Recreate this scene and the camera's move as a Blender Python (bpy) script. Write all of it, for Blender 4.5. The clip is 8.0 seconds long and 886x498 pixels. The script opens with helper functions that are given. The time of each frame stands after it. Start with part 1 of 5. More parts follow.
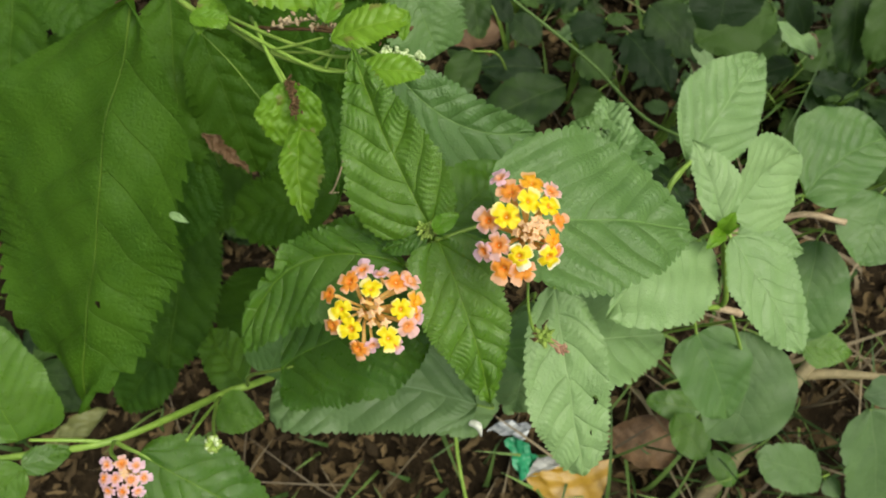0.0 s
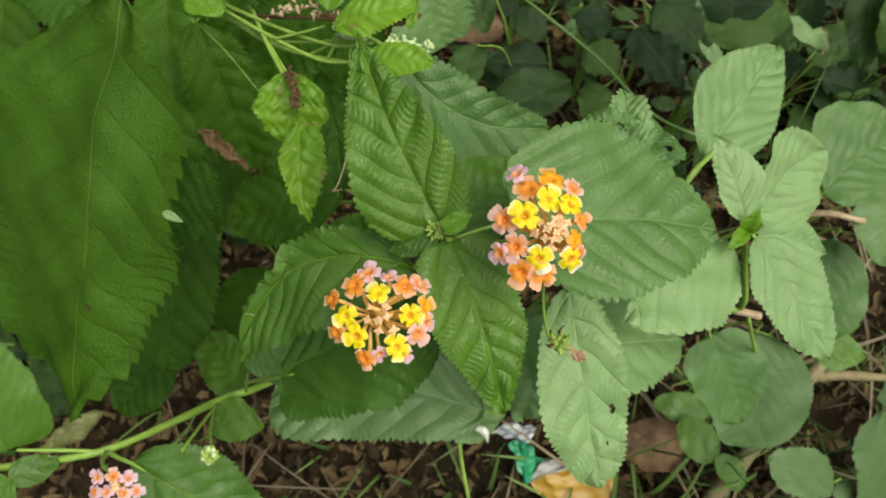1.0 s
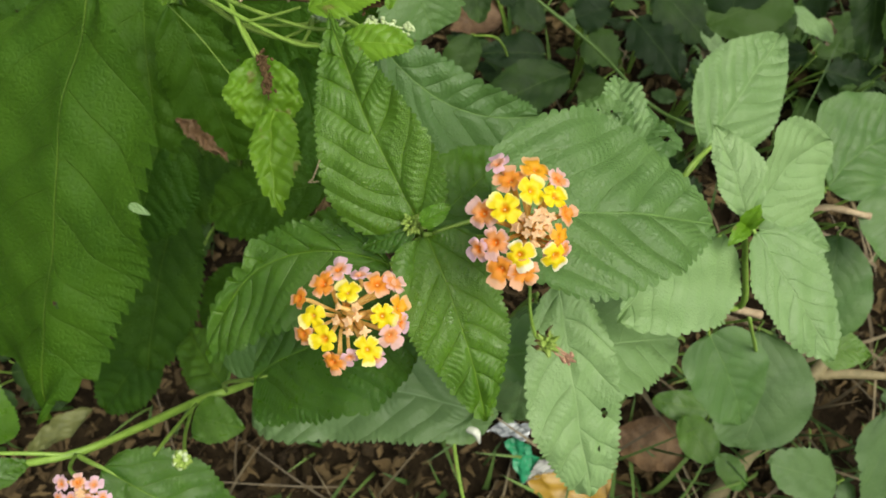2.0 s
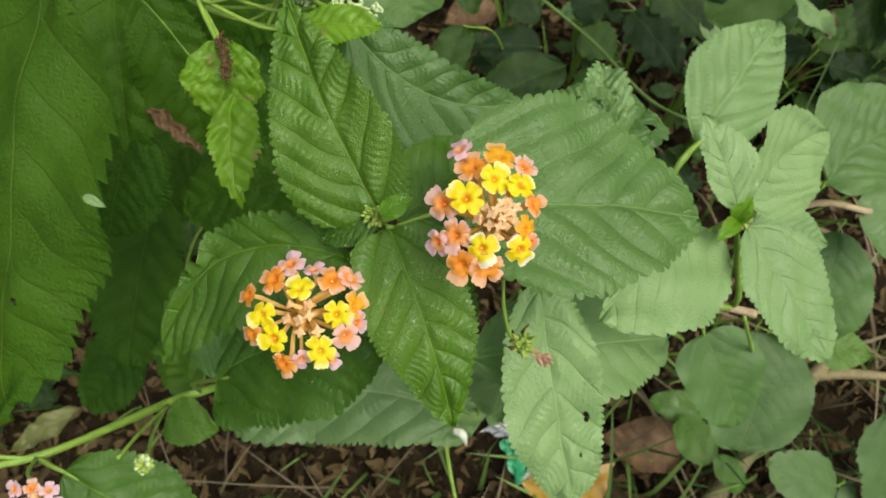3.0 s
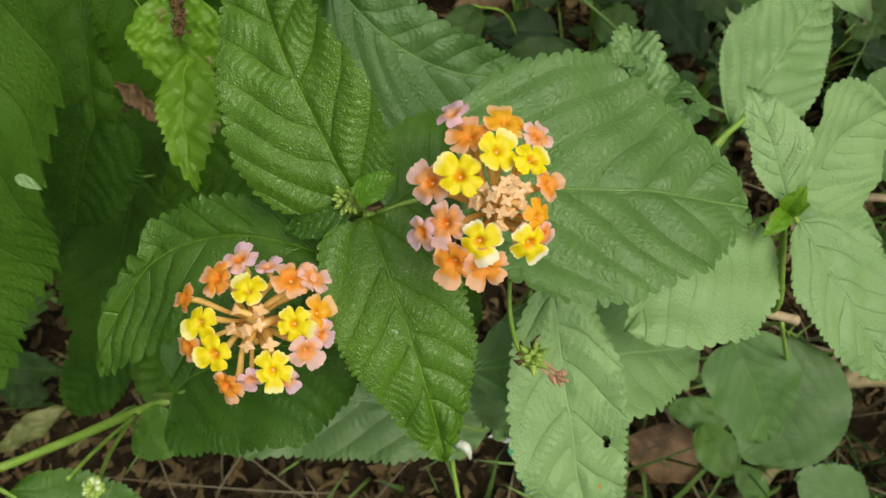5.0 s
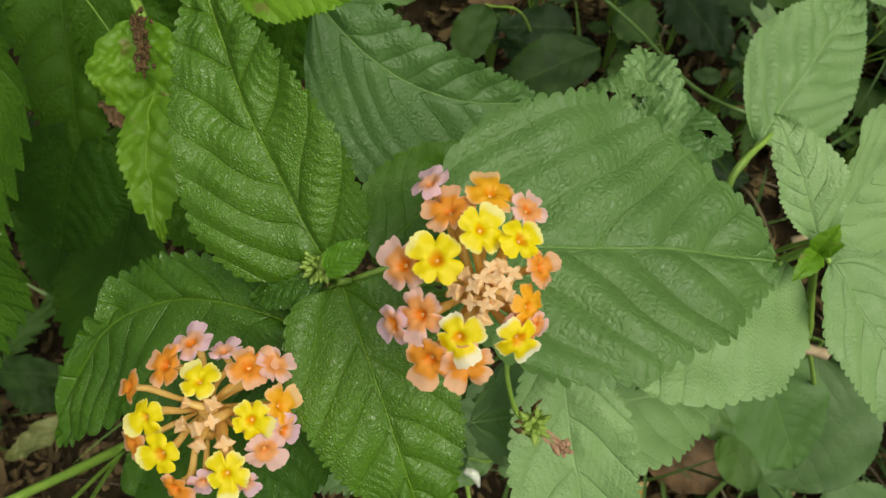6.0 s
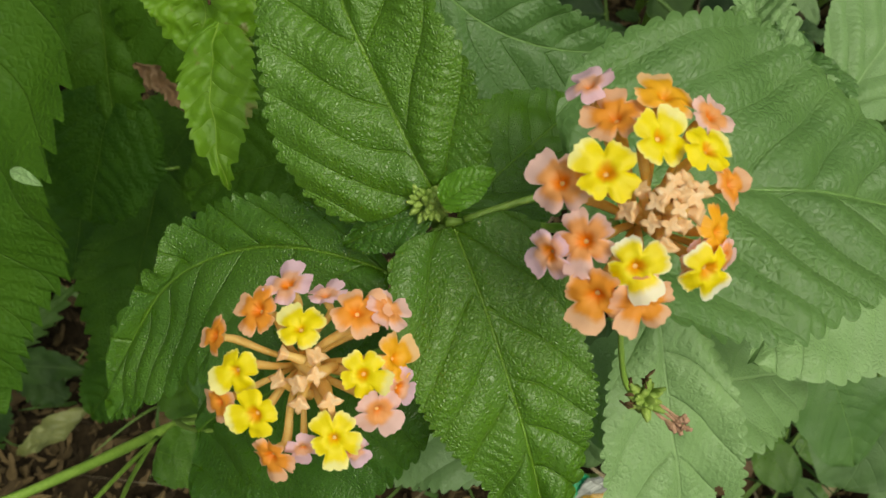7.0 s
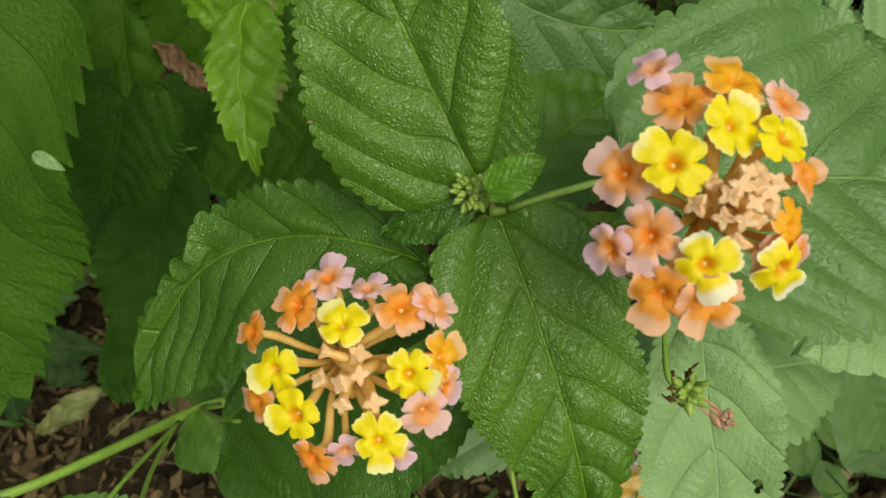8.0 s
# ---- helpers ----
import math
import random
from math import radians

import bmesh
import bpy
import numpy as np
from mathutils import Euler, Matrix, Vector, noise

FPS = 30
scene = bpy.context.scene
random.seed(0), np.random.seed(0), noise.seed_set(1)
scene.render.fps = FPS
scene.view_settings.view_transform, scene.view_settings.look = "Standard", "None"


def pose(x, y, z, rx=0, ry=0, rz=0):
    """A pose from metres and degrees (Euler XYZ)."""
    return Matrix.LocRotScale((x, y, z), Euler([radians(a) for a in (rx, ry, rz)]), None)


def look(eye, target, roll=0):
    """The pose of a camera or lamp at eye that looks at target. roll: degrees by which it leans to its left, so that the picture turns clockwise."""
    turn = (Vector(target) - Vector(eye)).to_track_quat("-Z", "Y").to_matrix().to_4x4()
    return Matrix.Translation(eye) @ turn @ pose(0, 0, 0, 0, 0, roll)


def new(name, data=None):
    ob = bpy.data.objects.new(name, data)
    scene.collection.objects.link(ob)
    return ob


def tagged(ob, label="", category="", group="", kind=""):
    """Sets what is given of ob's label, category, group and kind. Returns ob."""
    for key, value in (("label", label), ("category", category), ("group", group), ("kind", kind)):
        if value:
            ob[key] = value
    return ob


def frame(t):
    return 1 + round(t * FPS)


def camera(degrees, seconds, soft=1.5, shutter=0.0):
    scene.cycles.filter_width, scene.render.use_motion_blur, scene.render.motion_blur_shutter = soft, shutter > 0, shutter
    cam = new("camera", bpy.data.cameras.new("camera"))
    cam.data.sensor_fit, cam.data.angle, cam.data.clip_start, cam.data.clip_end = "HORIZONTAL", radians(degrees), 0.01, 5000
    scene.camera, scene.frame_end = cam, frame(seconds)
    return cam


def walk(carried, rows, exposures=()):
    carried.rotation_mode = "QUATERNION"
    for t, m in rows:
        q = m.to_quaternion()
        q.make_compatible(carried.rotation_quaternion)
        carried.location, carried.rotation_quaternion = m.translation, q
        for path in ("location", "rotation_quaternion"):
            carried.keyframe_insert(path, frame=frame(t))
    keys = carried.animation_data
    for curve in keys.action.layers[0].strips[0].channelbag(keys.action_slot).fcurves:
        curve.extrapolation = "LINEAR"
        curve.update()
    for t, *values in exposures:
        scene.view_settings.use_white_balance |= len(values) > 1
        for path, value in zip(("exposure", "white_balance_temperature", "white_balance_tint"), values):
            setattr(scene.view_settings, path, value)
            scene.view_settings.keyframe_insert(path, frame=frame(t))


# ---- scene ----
# The camera: a phone held over the shrub and brought slowly closer.
cam = camera(58.0, 8.0)
PATH = [
    (0, 0.00000, 0.00000, 1.00000, 12.000, -0.000, 0.000),
    (0.5, -0.00691, 0.00131, 0.99462, 11.986, -0.070, 0.048),
    (1, -0.00373, 0.00458, 0.98289, 11.889, -0.026, -0.021),
    (1.5, -0.00123, 0.00644, 0.97497, 11.682, 0.050, 0.056),
    (2, 0.00361, 0.00831, 0.96652, 11.497, 0.096, 0.161),
    (3.5, 0.01798, 0.01194, 0.94277, 11.291, 0.547, 0.426),
    (4, 0.01850, 0.01430, 0.93287, 11.213, 0.685, 0.564),
    (5.5, 0.02133, 0.02668, 0.89823, 10.769, 1.762, 1.215),
    (6, 0.02577, 0.03897, 0.89037, 10.161, 2.592, 1.240),
    (6.5, 0.01740, 0.03090, 0.87646, 10.741, 2.849, 0.981),
    (7, 0.00384, 0.03074, 0.86726, 10.499, 2.743, 1.646),
    (7.5, -0.00238, 0.03712, 0.86461, 9.228, 2.560, 2.065),
    (8, -0.00183, 0.03365, 0.86215, 8.957, 3.489, 1.885),
]
walk(cam, [(t, pose(x, y, z, rx, ry, rz)) for t, x, y, z, rx, ry, rz in PATH], [(0.0, 0.68, 6700, 5), (4.0, 0.61, 6700, 5), (6.0, 0.34, 7000, -1), (7.0, 0.35, 7000, -2), (8.0, 0.44, 7000, -2)])
# the phone focuses close, on the flower heads
cam.data.dof.use_dof = True
cam.data.dof.focus_distance = 0.158
cam.data.dof.aperture_fstop = 54.0

# ---- light: an overcast sky with a faint wide sun ----
world = bpy.data.worlds.new("sky")
scene.world = world
world.use_nodes = True
wn = world.node_tree.nodes
sky = wn.new("ShaderNodeTexSky")
sky.sky_type = "NISHITA"
sky.sun_disc = False
sky.sun_elevation, sky.sun_rotation = radians(67), radians(94)
sky.dust_density, sky.air_density = 4.0, 1.0
wn["Background"].inputs["Strength"].default_value = 0.092
overcast = wn.new("ShaderNodeHueSaturation")
overcast.inputs["Saturation"].default_value = 0.48
world.node_tree.links.new(sky.outputs[0], overcast.inputs["Color"])
world.node_tree.links.new(overcast.outputs[0], wn["Background"].inputs["Color"])

sun = new("sun", bpy.data.lights.new("sun", "SUN"))
sun.data.energy, sun.data.angle, sun.data.color = 2.2, radians(42), (1.0, 0.95, 0.86)
sun.matrix_world = look((0.42, -0.03, 1.0), (0, 0, 0))


# ---- materials ----
class Nodes:
    """A small helper to write node trees in one line each."""

    def __init__(self, name):
        self.mat = bpy.data.materials.new(name)
        self.mat.use_nodes = True
        self.tree = self.mat.node_tree
        self.bsdf = self.tree.nodes["Principled BSDF"]
        self.out = self.tree.nodes["Material Output"]

    def put(self, socket, value):
        if isinstance(value, bpy.types.NodeSocket):
            self.tree.links.new(value, socket)
        else:
            socket.default_value = value

    def math(self, op, a, b=0.0, c=0.0, clamp=False):
        n = self.tree.nodes.new("ShaderNodeMath")
        n.operation, n.use_clamp = op, clamp
        for s, v in zip(n.inputs, (a, b, c)):
            self.put(s, v)
        return n.outputs[0]

    def ramp(self, fac, stops, smooth=True):
        n = self.tree.nodes.new("ShaderNodeValToRGB")
        e = n.color_ramp.elements
        while len(e) < len(stops):
            e.new(0.5)
        for el, (p, col) in zip(e, stops):
            el.position, el.color = p, (*col, 1)
        n.color_ramp.interpolation = "EASE" if smooth else "LINEAR"
        self.put(n.inputs[0], fac)
        return n.outputs[0]

    def mix(self, fac, a, b, kind="MIX"):
        n = self.tree.nodes.new("ShaderNodeMix")
        n.data_type, n.blend_type = "RGBA", kind
        self.put(n.inputs["Factor"], fac)
        for s, v in ((n.inputs[6], a), (n.inputs[7], b)):
            self.put(s, v if isinstance(v, bpy.types.NodeSocket) else (*v, 1))
        return n.outputs[2]

    def span(self, value, lo, hi, to_lo=0.0, to_hi=1.0):
        n = self.tree.nodes.new("ShaderNodeMapRange")
        n.interpolation_type = "SMOOTHSTEP"
        for s, v in zip(n.inputs, (value, lo, hi, to_lo, to_hi)):
            self.put(s, v)
        return n.outputs[0]

    def noise(self, vector, scale, detail=3.0, rough=0.55, out="Factor"):
        n = self.tree.nodes.new("ShaderNodeTexNoise")
        n.inputs["Scale"].default_value, n.inputs["Detail"].default_value, n.inputs["Roughness"].default_value = scale, detail, rough
        self.put(n.inputs["Vector"], vector)
        return n.outputs[0 if out == "Factor" else 1]

    def voronoi(self, vector, scale, feature="DISTANCE_TO_EDGE"):
        n = self.tree.nodes.new("ShaderNodeTexVoronoi")
        n.feature = feature
        n.inputs["Scale"].default_value = scale
        self.put(n.inputs["Vector"], vector)
        return n.outputs["Distance"]

    def coords(self, kind):
        return self.tree.nodes.new("ShaderNodeTexCoord").outputs[kind]

    def bump(self, height, strength, distance):
        n = self.tree.nodes.new("ShaderNodeBump")
        n.inputs["Strength"].default_value, n.inputs["Distance"].default_value = strength, distance
        self.put(n.inputs["Height"], height)
        self.put(self.bsdf.inputs["Normal"], n.outputs[0])
        return n.outputs[0]


def leaf_material(name, deep, light, vein, rough=0.42, relief=0.0005, through_light=0.3, vein_width=0.05, spots=0.0, cell=0.0011, shine=0.45, vein_show=0.7, rib=0.0065, vary=0.35):
    """A living leaf. Its map holds the distance from the midrib and the phase of the side veins; the fine netting has a size of its own."""
    k = Nodes(name)
    sep = k.tree.nodes.new("ShaderNodeSeparateXYZ")
    k.put(sep.inputs[0], k.coords("UV"))
    place = k.coords("Object")
    across = k.math("ABSOLUTE", sep.outputs[0])
    near = k.math("ABSOLUTE", k.math("SUBTRACT", k.math("FRACT", k.math("ADD", sep.outputs[1], 0.5)), 0.5))
    lateral = k.math("MULTIPLY", k.span(near, 0.0, vein_width, 1.0, 0.0), k.span(across, 0.0, 0.34, 1.0, 0.2))
    midrib = k.span(across, rib * 0.25, rib, 1.0, 0.0)
    veins = k.math("MAXIMUM", midrib, lateral)
    bent = k.mix(0.0008, place, k.noise(place, 350.0, 2.0, out="Color"))
    net = k.span(k.voronoi(bent, 1.0 / (2.2 * cell)), 0.0, 0.10, 1.0, 0.0)
    pimples = k.voronoi(bent, 1.0 / cell, "SMOOTH_F1")
    grain = k.noise(place, 2500.0, 3.0)
    pimples = k.math("MULTIPLY", pimples, k.span(k.noise(place, 40.0, 3.0), 0.38, 0.62, 0.25, 1.35))
    obj = k.tree.nodes.new("ShaderNodeObjectInfo").outputs["Random"]
    patch = k.noise(place, 45.0, 5.0, 0.6)
    blotch = k.noise(place, 14.0, 3.0)
    tone = k.math("ADD", k.math("MULTIPLY", patch, 0.8), k.math("ADD", k.math("MULTIPLY", k.math("SUBTRACT", obj, 0.5 - 0.175 / vary), vary), k.math("MULTIPLY", blotch, 0.35)))
    col = k.mix(k.span(tone, 0.45, 1.05), deep, light)
    col = k.mix(k.math("MULTIPLY", net, 0.07), col, vein)
    col = k.mix(k.math("MULTIPLY", midrib, vein_show), col, vein)
    col = k.mix(k.math("MULTIPLY", lateral, vein_show * 0.3), col, vein)
    speck = k.span(k.noise(place, 900.0, 2.0), 0.74, 0.78)
    col = k.mix(k.math("MULTIPLY", speck, 0.35), col, (0.34, 0.36, 0.18))
    if spots:
        spot = k.span(k.noise(place, 130.0, 3.0), 0.62, 0.68)
        col = k.mix(k.math("MULTIPLY", spot, spots), col, (0.20, 0.13, 0.05))
    k.put(k.bsdf.inputs["Base Color"], col)
    k.put(k.bsdf.inputs["Roughness"], k.span(k.noise(place, 300.0, 3.0), 0.25, 0.75, rough - 0.08, rough + 0.16))
    k.bsdf.inputs["Specular IOR Level"].default_value = shine
    # the blade swells between the smallest veins
    puff = k.span(k.voronoi(bent, 1.0 / (1.5 * cell)), 0.0, 0.34)
    puff = k.math("MULTIPLY", puff, k.span(k.noise(place, 60.0, 3.0), 0.3, 0.65, 0.35, 1.0))
    height = k.math("ADD", k.math("MULTIPLY", puff, 0.22), k.math("MULTIPLY", grain, 0.08))
    height = k.math("SUBTRACT", height, k.math("MULTIPLY", pimples, 0.12))
    height = k.math("SUBTRACT", height, k.math("MULTIPLY", veins, 0.42))
    height = k.math("ADD", height, k.math("MULTIPLY", k.noise(place, 170.0, 4.0, 0.6), 0.20))
    normal = k.bump(height, 0.9, relief)
    glow = k.tree.nodes.new("ShaderNodeBsdfTranslucent")
    k.put(glow.inputs["Color"], k.mix(0.6, col, (0.22, 0.42, 0.04)))
    k.put(glow.inputs["Normal"], normal)
    both = k.tree.nodes.new("ShaderNodeMixShader")
    both.inputs[0].default_value = through_light
    k.put(both.inputs[1], k.bsdf.outputs[0])
    k.put(both.inputs[2], glow.outputs[0])
    k.put(k.out.inputs["Surface"], both.outputs[0])
    return k.mat


LANTANA = leaf_material("lantana_leaf", (0.041, 0.119, 0.006), (0.086, 0.192, 0.011), (0.15, 0.28, 0.020), rough=0.32, relief=0.00075, cell=0.00048, vein_width=0.045, shine=0.6)
# paler matte leaf; the sky's sheen is partly put into its colour
LANTANA_MID = leaf_material("sheen_paled_lantana_leaf", (0.066, 0.146, 0.034), (0.116, 0.218, 0.057), (0.18, 0.32, 0.08), rough=0.44, relief=0.0007, cell=0.0010, vein_show=0.55, vein_width=0.045)
LANTANA_PALE = leaf_material("pale_lantana_leaf", (0.162, 0.282, 0.096), (0.250, 0.388, 0.154), (0.29, 0.44, 0.18), rough=0.45, relief=0.0007, cell=0.0009, vein_show=0.65, vein_width=0.045)
WEED = leaf_material("weed_leaf", (0.020, 0.068, 0.002), (0.048, 0.120, 0.005), (0.12, 0.21, 0.020), rough=0.58, relief=0.0013, shine=0.22, vein_width=0.022, cell=0.0016, vein_show=0.75, rib=0.0028)
YOUNG = leaf_material("young_leaf", (0.098, 0.235, 0.008), (0.180, 0.345, 0.016), (0.30, 0.48, 0.05), rough=0.44, relief=0.0003, spots=0.6, through_light=0.4)
# greyish leaf, its colour lifted to offset the shadow of the leaves above
LANTANA_LIFTED = leaf_material("greyish_lifted_lantana_leaf", (0.115, 0.205, 0.068), (0.180, 0.290, 0.108), (0.29, 0.43, 0.20), rough=0.42, relief=0.0006, vein_show=0.5)
SHOOT = leaf_material("young_lantana_leaf", (0.085, 0.215, 0.008), (0.140, 0.300, 0.016), (0.22, 0.38, 0.04), rough=0.32, relief=0.0005, cell=0.0005)
GREY_WEED = leaf_material("grey_green_leaf", (0.034, 0.080, 0.022), (0.100, 0.178, 0.058), (0.15, 0.24, 0.09), rough=0.5, relief=0.0008, shine=0.4, vary=0.6)
# the undergrowth's shade is put into this leaf colour
SHADE_WEED = leaf_material("shade_coloured_weed_leaf", (0.005, 0.020, 0.003), (0.040, 0.086, 0.013), (0.08, 0.14, 0.03), rough=0.55, relief=0.0006, shine=0.25, vary=0.8)


def plain_material(name, a, b, scale, rough=0.55, bump=0.0003, stretch=(1, 1, 1), by_island=False, fleck=0.0, soft=0.0, clear=0.0, shine=0.5):
    """A mottled surface between two colours with fine relief."""
    k = Nodes(name)
    place = k.coords("Object")
    mapping = k.tree.nodes.new("ShaderNodeMapping")
    mapping.inputs["Scale"].default_value = stretch
    k.put(mapping.inputs["Vector"], place)
    v = mapping.outputs[0]
    n = k.noise(v, scale, 4.0)
    fine = k.noise(v, scale * 6, 3.0)
    tone = k.math("ADD", k.math("MULTIPLY", n, 0.6), k.math("MULTIPLY", fine, 0.4))
    if by_island:
        isl = k.tree.nodes.new("ShaderNodeNewGeometry").outputs["Random Per Island"]
        tone = k.math("ADD", k.math("MULTIPLY", tone, 0.5), k.math("MULTIPLY", isl, 0.75))
        col = k.mix(k.span(tone, 0.34, 1.05), a, b)
    else:
        col = k.mix(k.span(tone, 0.3, 0.7), a, b)
    if fleck:
        col = k.mix(k.math("MULTIPLY", k.span(fine, 0.60, 0.66), fleck), col, (0.05, 0.03, 0.02))
    k.put(k.bsdf.inputs["Base Color"], col)
    k.bsdf.inputs["Roughness"].default_value = rough
    k.bsdf.inputs["Specular IOR Level"].default_value = shine
    if soft:
        k.bsdf.inputs["Subsurface Weight"].default_value = soft
        k.bsdf.inputs["Subsurface Radius"].default_value = (0.002, 0.001, 0.0005)
    k.bump(fine, 0.8, bump)
    if clear:
        glow = k.tree.nodes.new("ShaderNodeBsdfTranslucent")
        k.put(glow.inputs["Color"], col)
        both = k.tree.nodes.new("ShaderNodeMixShader")
        both.inputs[0].default_value = clear
        k.put(both.inputs[1], k.bsdf.outputs[0])
        k.put(both.inputs[2], glow.outputs[0])
        k.put(k.out.inputs["Surface"], both.outputs[0])
    return k.mat


STEM = plain_material("green_stem", (0.15, 0.27, 0.032), (0.24, 0.37, 0.060), 150.0, 0.5)
STEM_YOUNG = plain_material("young_stem", (0.15, 0.25, 0.035), (0.24, 0.36, 0.06), 150.0, 0.45)
STEM_DRY = plain_material("dry_stem", (0.23, 0.16, 0.09), (0.42, 0.33, 0.20), 120.0, 0.7)
OLIVE_DRY = plain_material("olive_dry_stalk", (0.16, 0.13, 0.06), (0.27, 0.22, 0.11), 120.0, 0.7)
WITHERED = plain_material("withered", (0.05, 0.030, 0.012), (0.13, 0.080, 0.036), 400.0, 0.8, shine=0.15)
SHRED = plain_material("dried_petal", (0.28, 0.14, 0.08), (0.52, 0.32, 0.21), 400.0, 0.7)
BRACT = plain_material("bract", (0.15, 0.25, 0.03), (0.30, 0.40, 0.08), 400.0, 0.55)
SOIL = plain_material("soil", (0.011, 0.0078, 0.0040), (0.032, 0.022, 0.011), 25.0, 0.95, 0.004, shine=0.1)
LITTER = plain_material("dead_leaves", (0.016, 0.0108, 0.0046), (0.118, 0.082, 0.037), 60.0, 0.8, 0.0006, by_island=True, fleck=0.5, shine=0.12)
DEAD_RED = plain_material("red_brown_dead_leaf", (0.085, 0.048, 0.020), (0.20, 0.115, 0.052), 50.0, 0.7, 0.0006, fleck=0.4)
DEAD_YELLOW = plain_material("yellowed_leaf", (0.085, 0.098, 0.024), (0.15, 0.16, 0.045), 60.0, 0.6, 0.0005, fleck=0.3)
GRASS = plain_material("grass", (0.036, 0.080, 0.014), (0.115, 0.195, 0.036), 40.0, 0.5, 0.0002, by_island=True)
STRAW = plain_material("straw", (0.08, 0.06, 0.03), (0.19, 0.15, 0.08), 40.0, 0.7, 0.0003, by_island=True)
BUD = plain_material("bud", (0.91, 0.58, 0.26), (0.92, 0.73, 0.48), 500.0, 0.5, 0.00003, clear=0.45)
TUBE = plain_material("floret_tube", (0.84, 0.54, 0.13), (0.89, 0.68, 0.28), 300.0, 0.5, 0.00003, clear=0.45)
BEAD = plain_material("white_bud", (0.36, 0.46, 0.20), (0.52, 0.60, 0.36), 500.0, 0.5, 0.0001)


def petal_material(name, centre, lobe, rim, rim_from=0.7):
    """A floret's face: throat, lobes and fading rim, by the distance from the throat."""
    k = Nodes(name)
    sep = k.tree.nodes.new("ShaderNodeSeparateXYZ")
    uv = k.coords("UV")
    k.put(sep.inputs[0], uv)
    place = k.coords("Object")
    r = k.math("ADD", sep.outputs[0], k.math("MULTIPLY", k.math("SUBTRACT", k.noise(place, 500.0, 2.0), 0.5), 0.25))
    rnd = k.tree.nodes.new("ShaderNodeObjectInfo").outputs["Random"]
    r = k.math("ADD", r, k.math("MULTIPLY", k.math("SUBTRACT", rnd, 0.5), 0.25))
    col = k.mix(k.span(r, 0.14, 0.42), centre, lobe)
    col = k.mix(k.span(r, rim_from, rim_from + 0.3), col, rim)
    k.put(k.bsdf.inputs["Base Color"], col)
    k.bsdf.inputs["Roughness"].default_value = 0.55
    k.bump(k.noise(place, 1500.0, 3.0), 0.5, 0.0001)
    glow = k.tree.nodes.new("ShaderNodeBsdfTranslucent")
    k.put(glow.inputs["Color"], col)
    both = k.tree.nodes.new("ShaderNodeMixShader")
    both.inputs[0].default_value = 0.42
    k.put(both.inputs[1], k.bsdf.outputs[0])
    k.put(both.inputs[2], glow.outputs[0])
    k.put(k.out.inputs["Surface"], both.outputs[0])
    return k.mat


PETAL = {
    "yellow": petal_material("yellow_petal", (0.82, 0.36, 0.002), (0.87, 0.72, 0.005), (0.87, 0.81, 0.30), 0.90),
    "cream": petal_material("cream_petal", (0.82, 0.37, 0.002), (0.87, 0.72, 0.008), (0.89, 0.86, 0.64), 0.78),
    "orange": petal_material("orange_petal", (0.85, 0.22, 0.002), (0.86, 0.32, 0.030), (0.83, 0.47, 0.28), 0.70),
    "amber": petal_material("amber_petal", (0.87, 0.33, 0.002), (0.87, 0.42, 0.014), (0.85, 0.53, 0.25), 0.82),
    "salmon": petal_material("salmon_petal", (0.85, 0.23, 0.004), (0.83, 0.35, 0.11), (0.81, 0.52, 0.48), 0.60),
    "pink": petal_material("pink_petal", (0.85, 0.25, 0.006), (0.80, 0.41, 0.25), (0.78, 0.52, 0.61), 0.50),
}


# ---- building blocks ----
def mesh_from(name, verts, faces, mats, uvs=None, face_mats=None, smooth=True):
    me = bpy.data.meshes.new(name)
    me.from_pydata([tuple(v) for v in verts], [], faces)
    for m in mats:
        me.materials.append(m)
    if face_mats is not None:
        me.polygons.foreach_set("material_index", face_mats)
    if smooth:
        me.polygons.foreach_set("use_smooth", [True] * len(me.polygons))
    if uvs is not None:
        layer = me.uv_layers.new(name="blade")
        idx = np.empty(len(me.loops), dtype=np.int32)
        me.loops.foreach_get("vertex_index", idx)
        layer.data.foreach_set("uv", np.asarray(uvs, dtype=np.float32)[idx].ravel())
    me.update()
    return me


def thing(name, at, label, category, group="", kind=""):
    """An Empty at a thing's base, to which its parts belong."""
    ob = new(name)
    ob.location = at
    ob.empty_display_size = 0.01
    return tagged(ob, label, category, group, kind)


def part(name, me, parent, m=None, label=""):
    """One mesh as a part of a thing, or of a part; m is its pose in the world."""
    ob = new(name, me)
    m = m or Matrix()
    ob.parent = parent
    base = Matrix.Translation(parent.location) if parent.parent is None else Matrix.Translation(parent.parent.location) @ parent.matrix_basis
    ob.matrix_basis = base.inverted() @ m
    return tagged(ob, label)


def smooth_line(points, steps=8):
    """Catmull-Rom through points."""
    p = [np.array(q, float) for q in points]
    p = [2 * p[0] - p[1]] + p + [2 * p[-1] - p[-2]]
    out = []
    for i in range(1, len(p) - 2):
        for s in np.linspace(0, 1, steps, endpoint=False):
            a, b, c, d = p[i - 1:i + 3]
            out.append(0.5 * (2 * b + (c - a) * s + (2 * a - 5 * b + 4 * c - d) * s * s + (3 * b - a - 3 * c + d) * s ** 3))
    out.append(p[-2])
    return np.array(out)


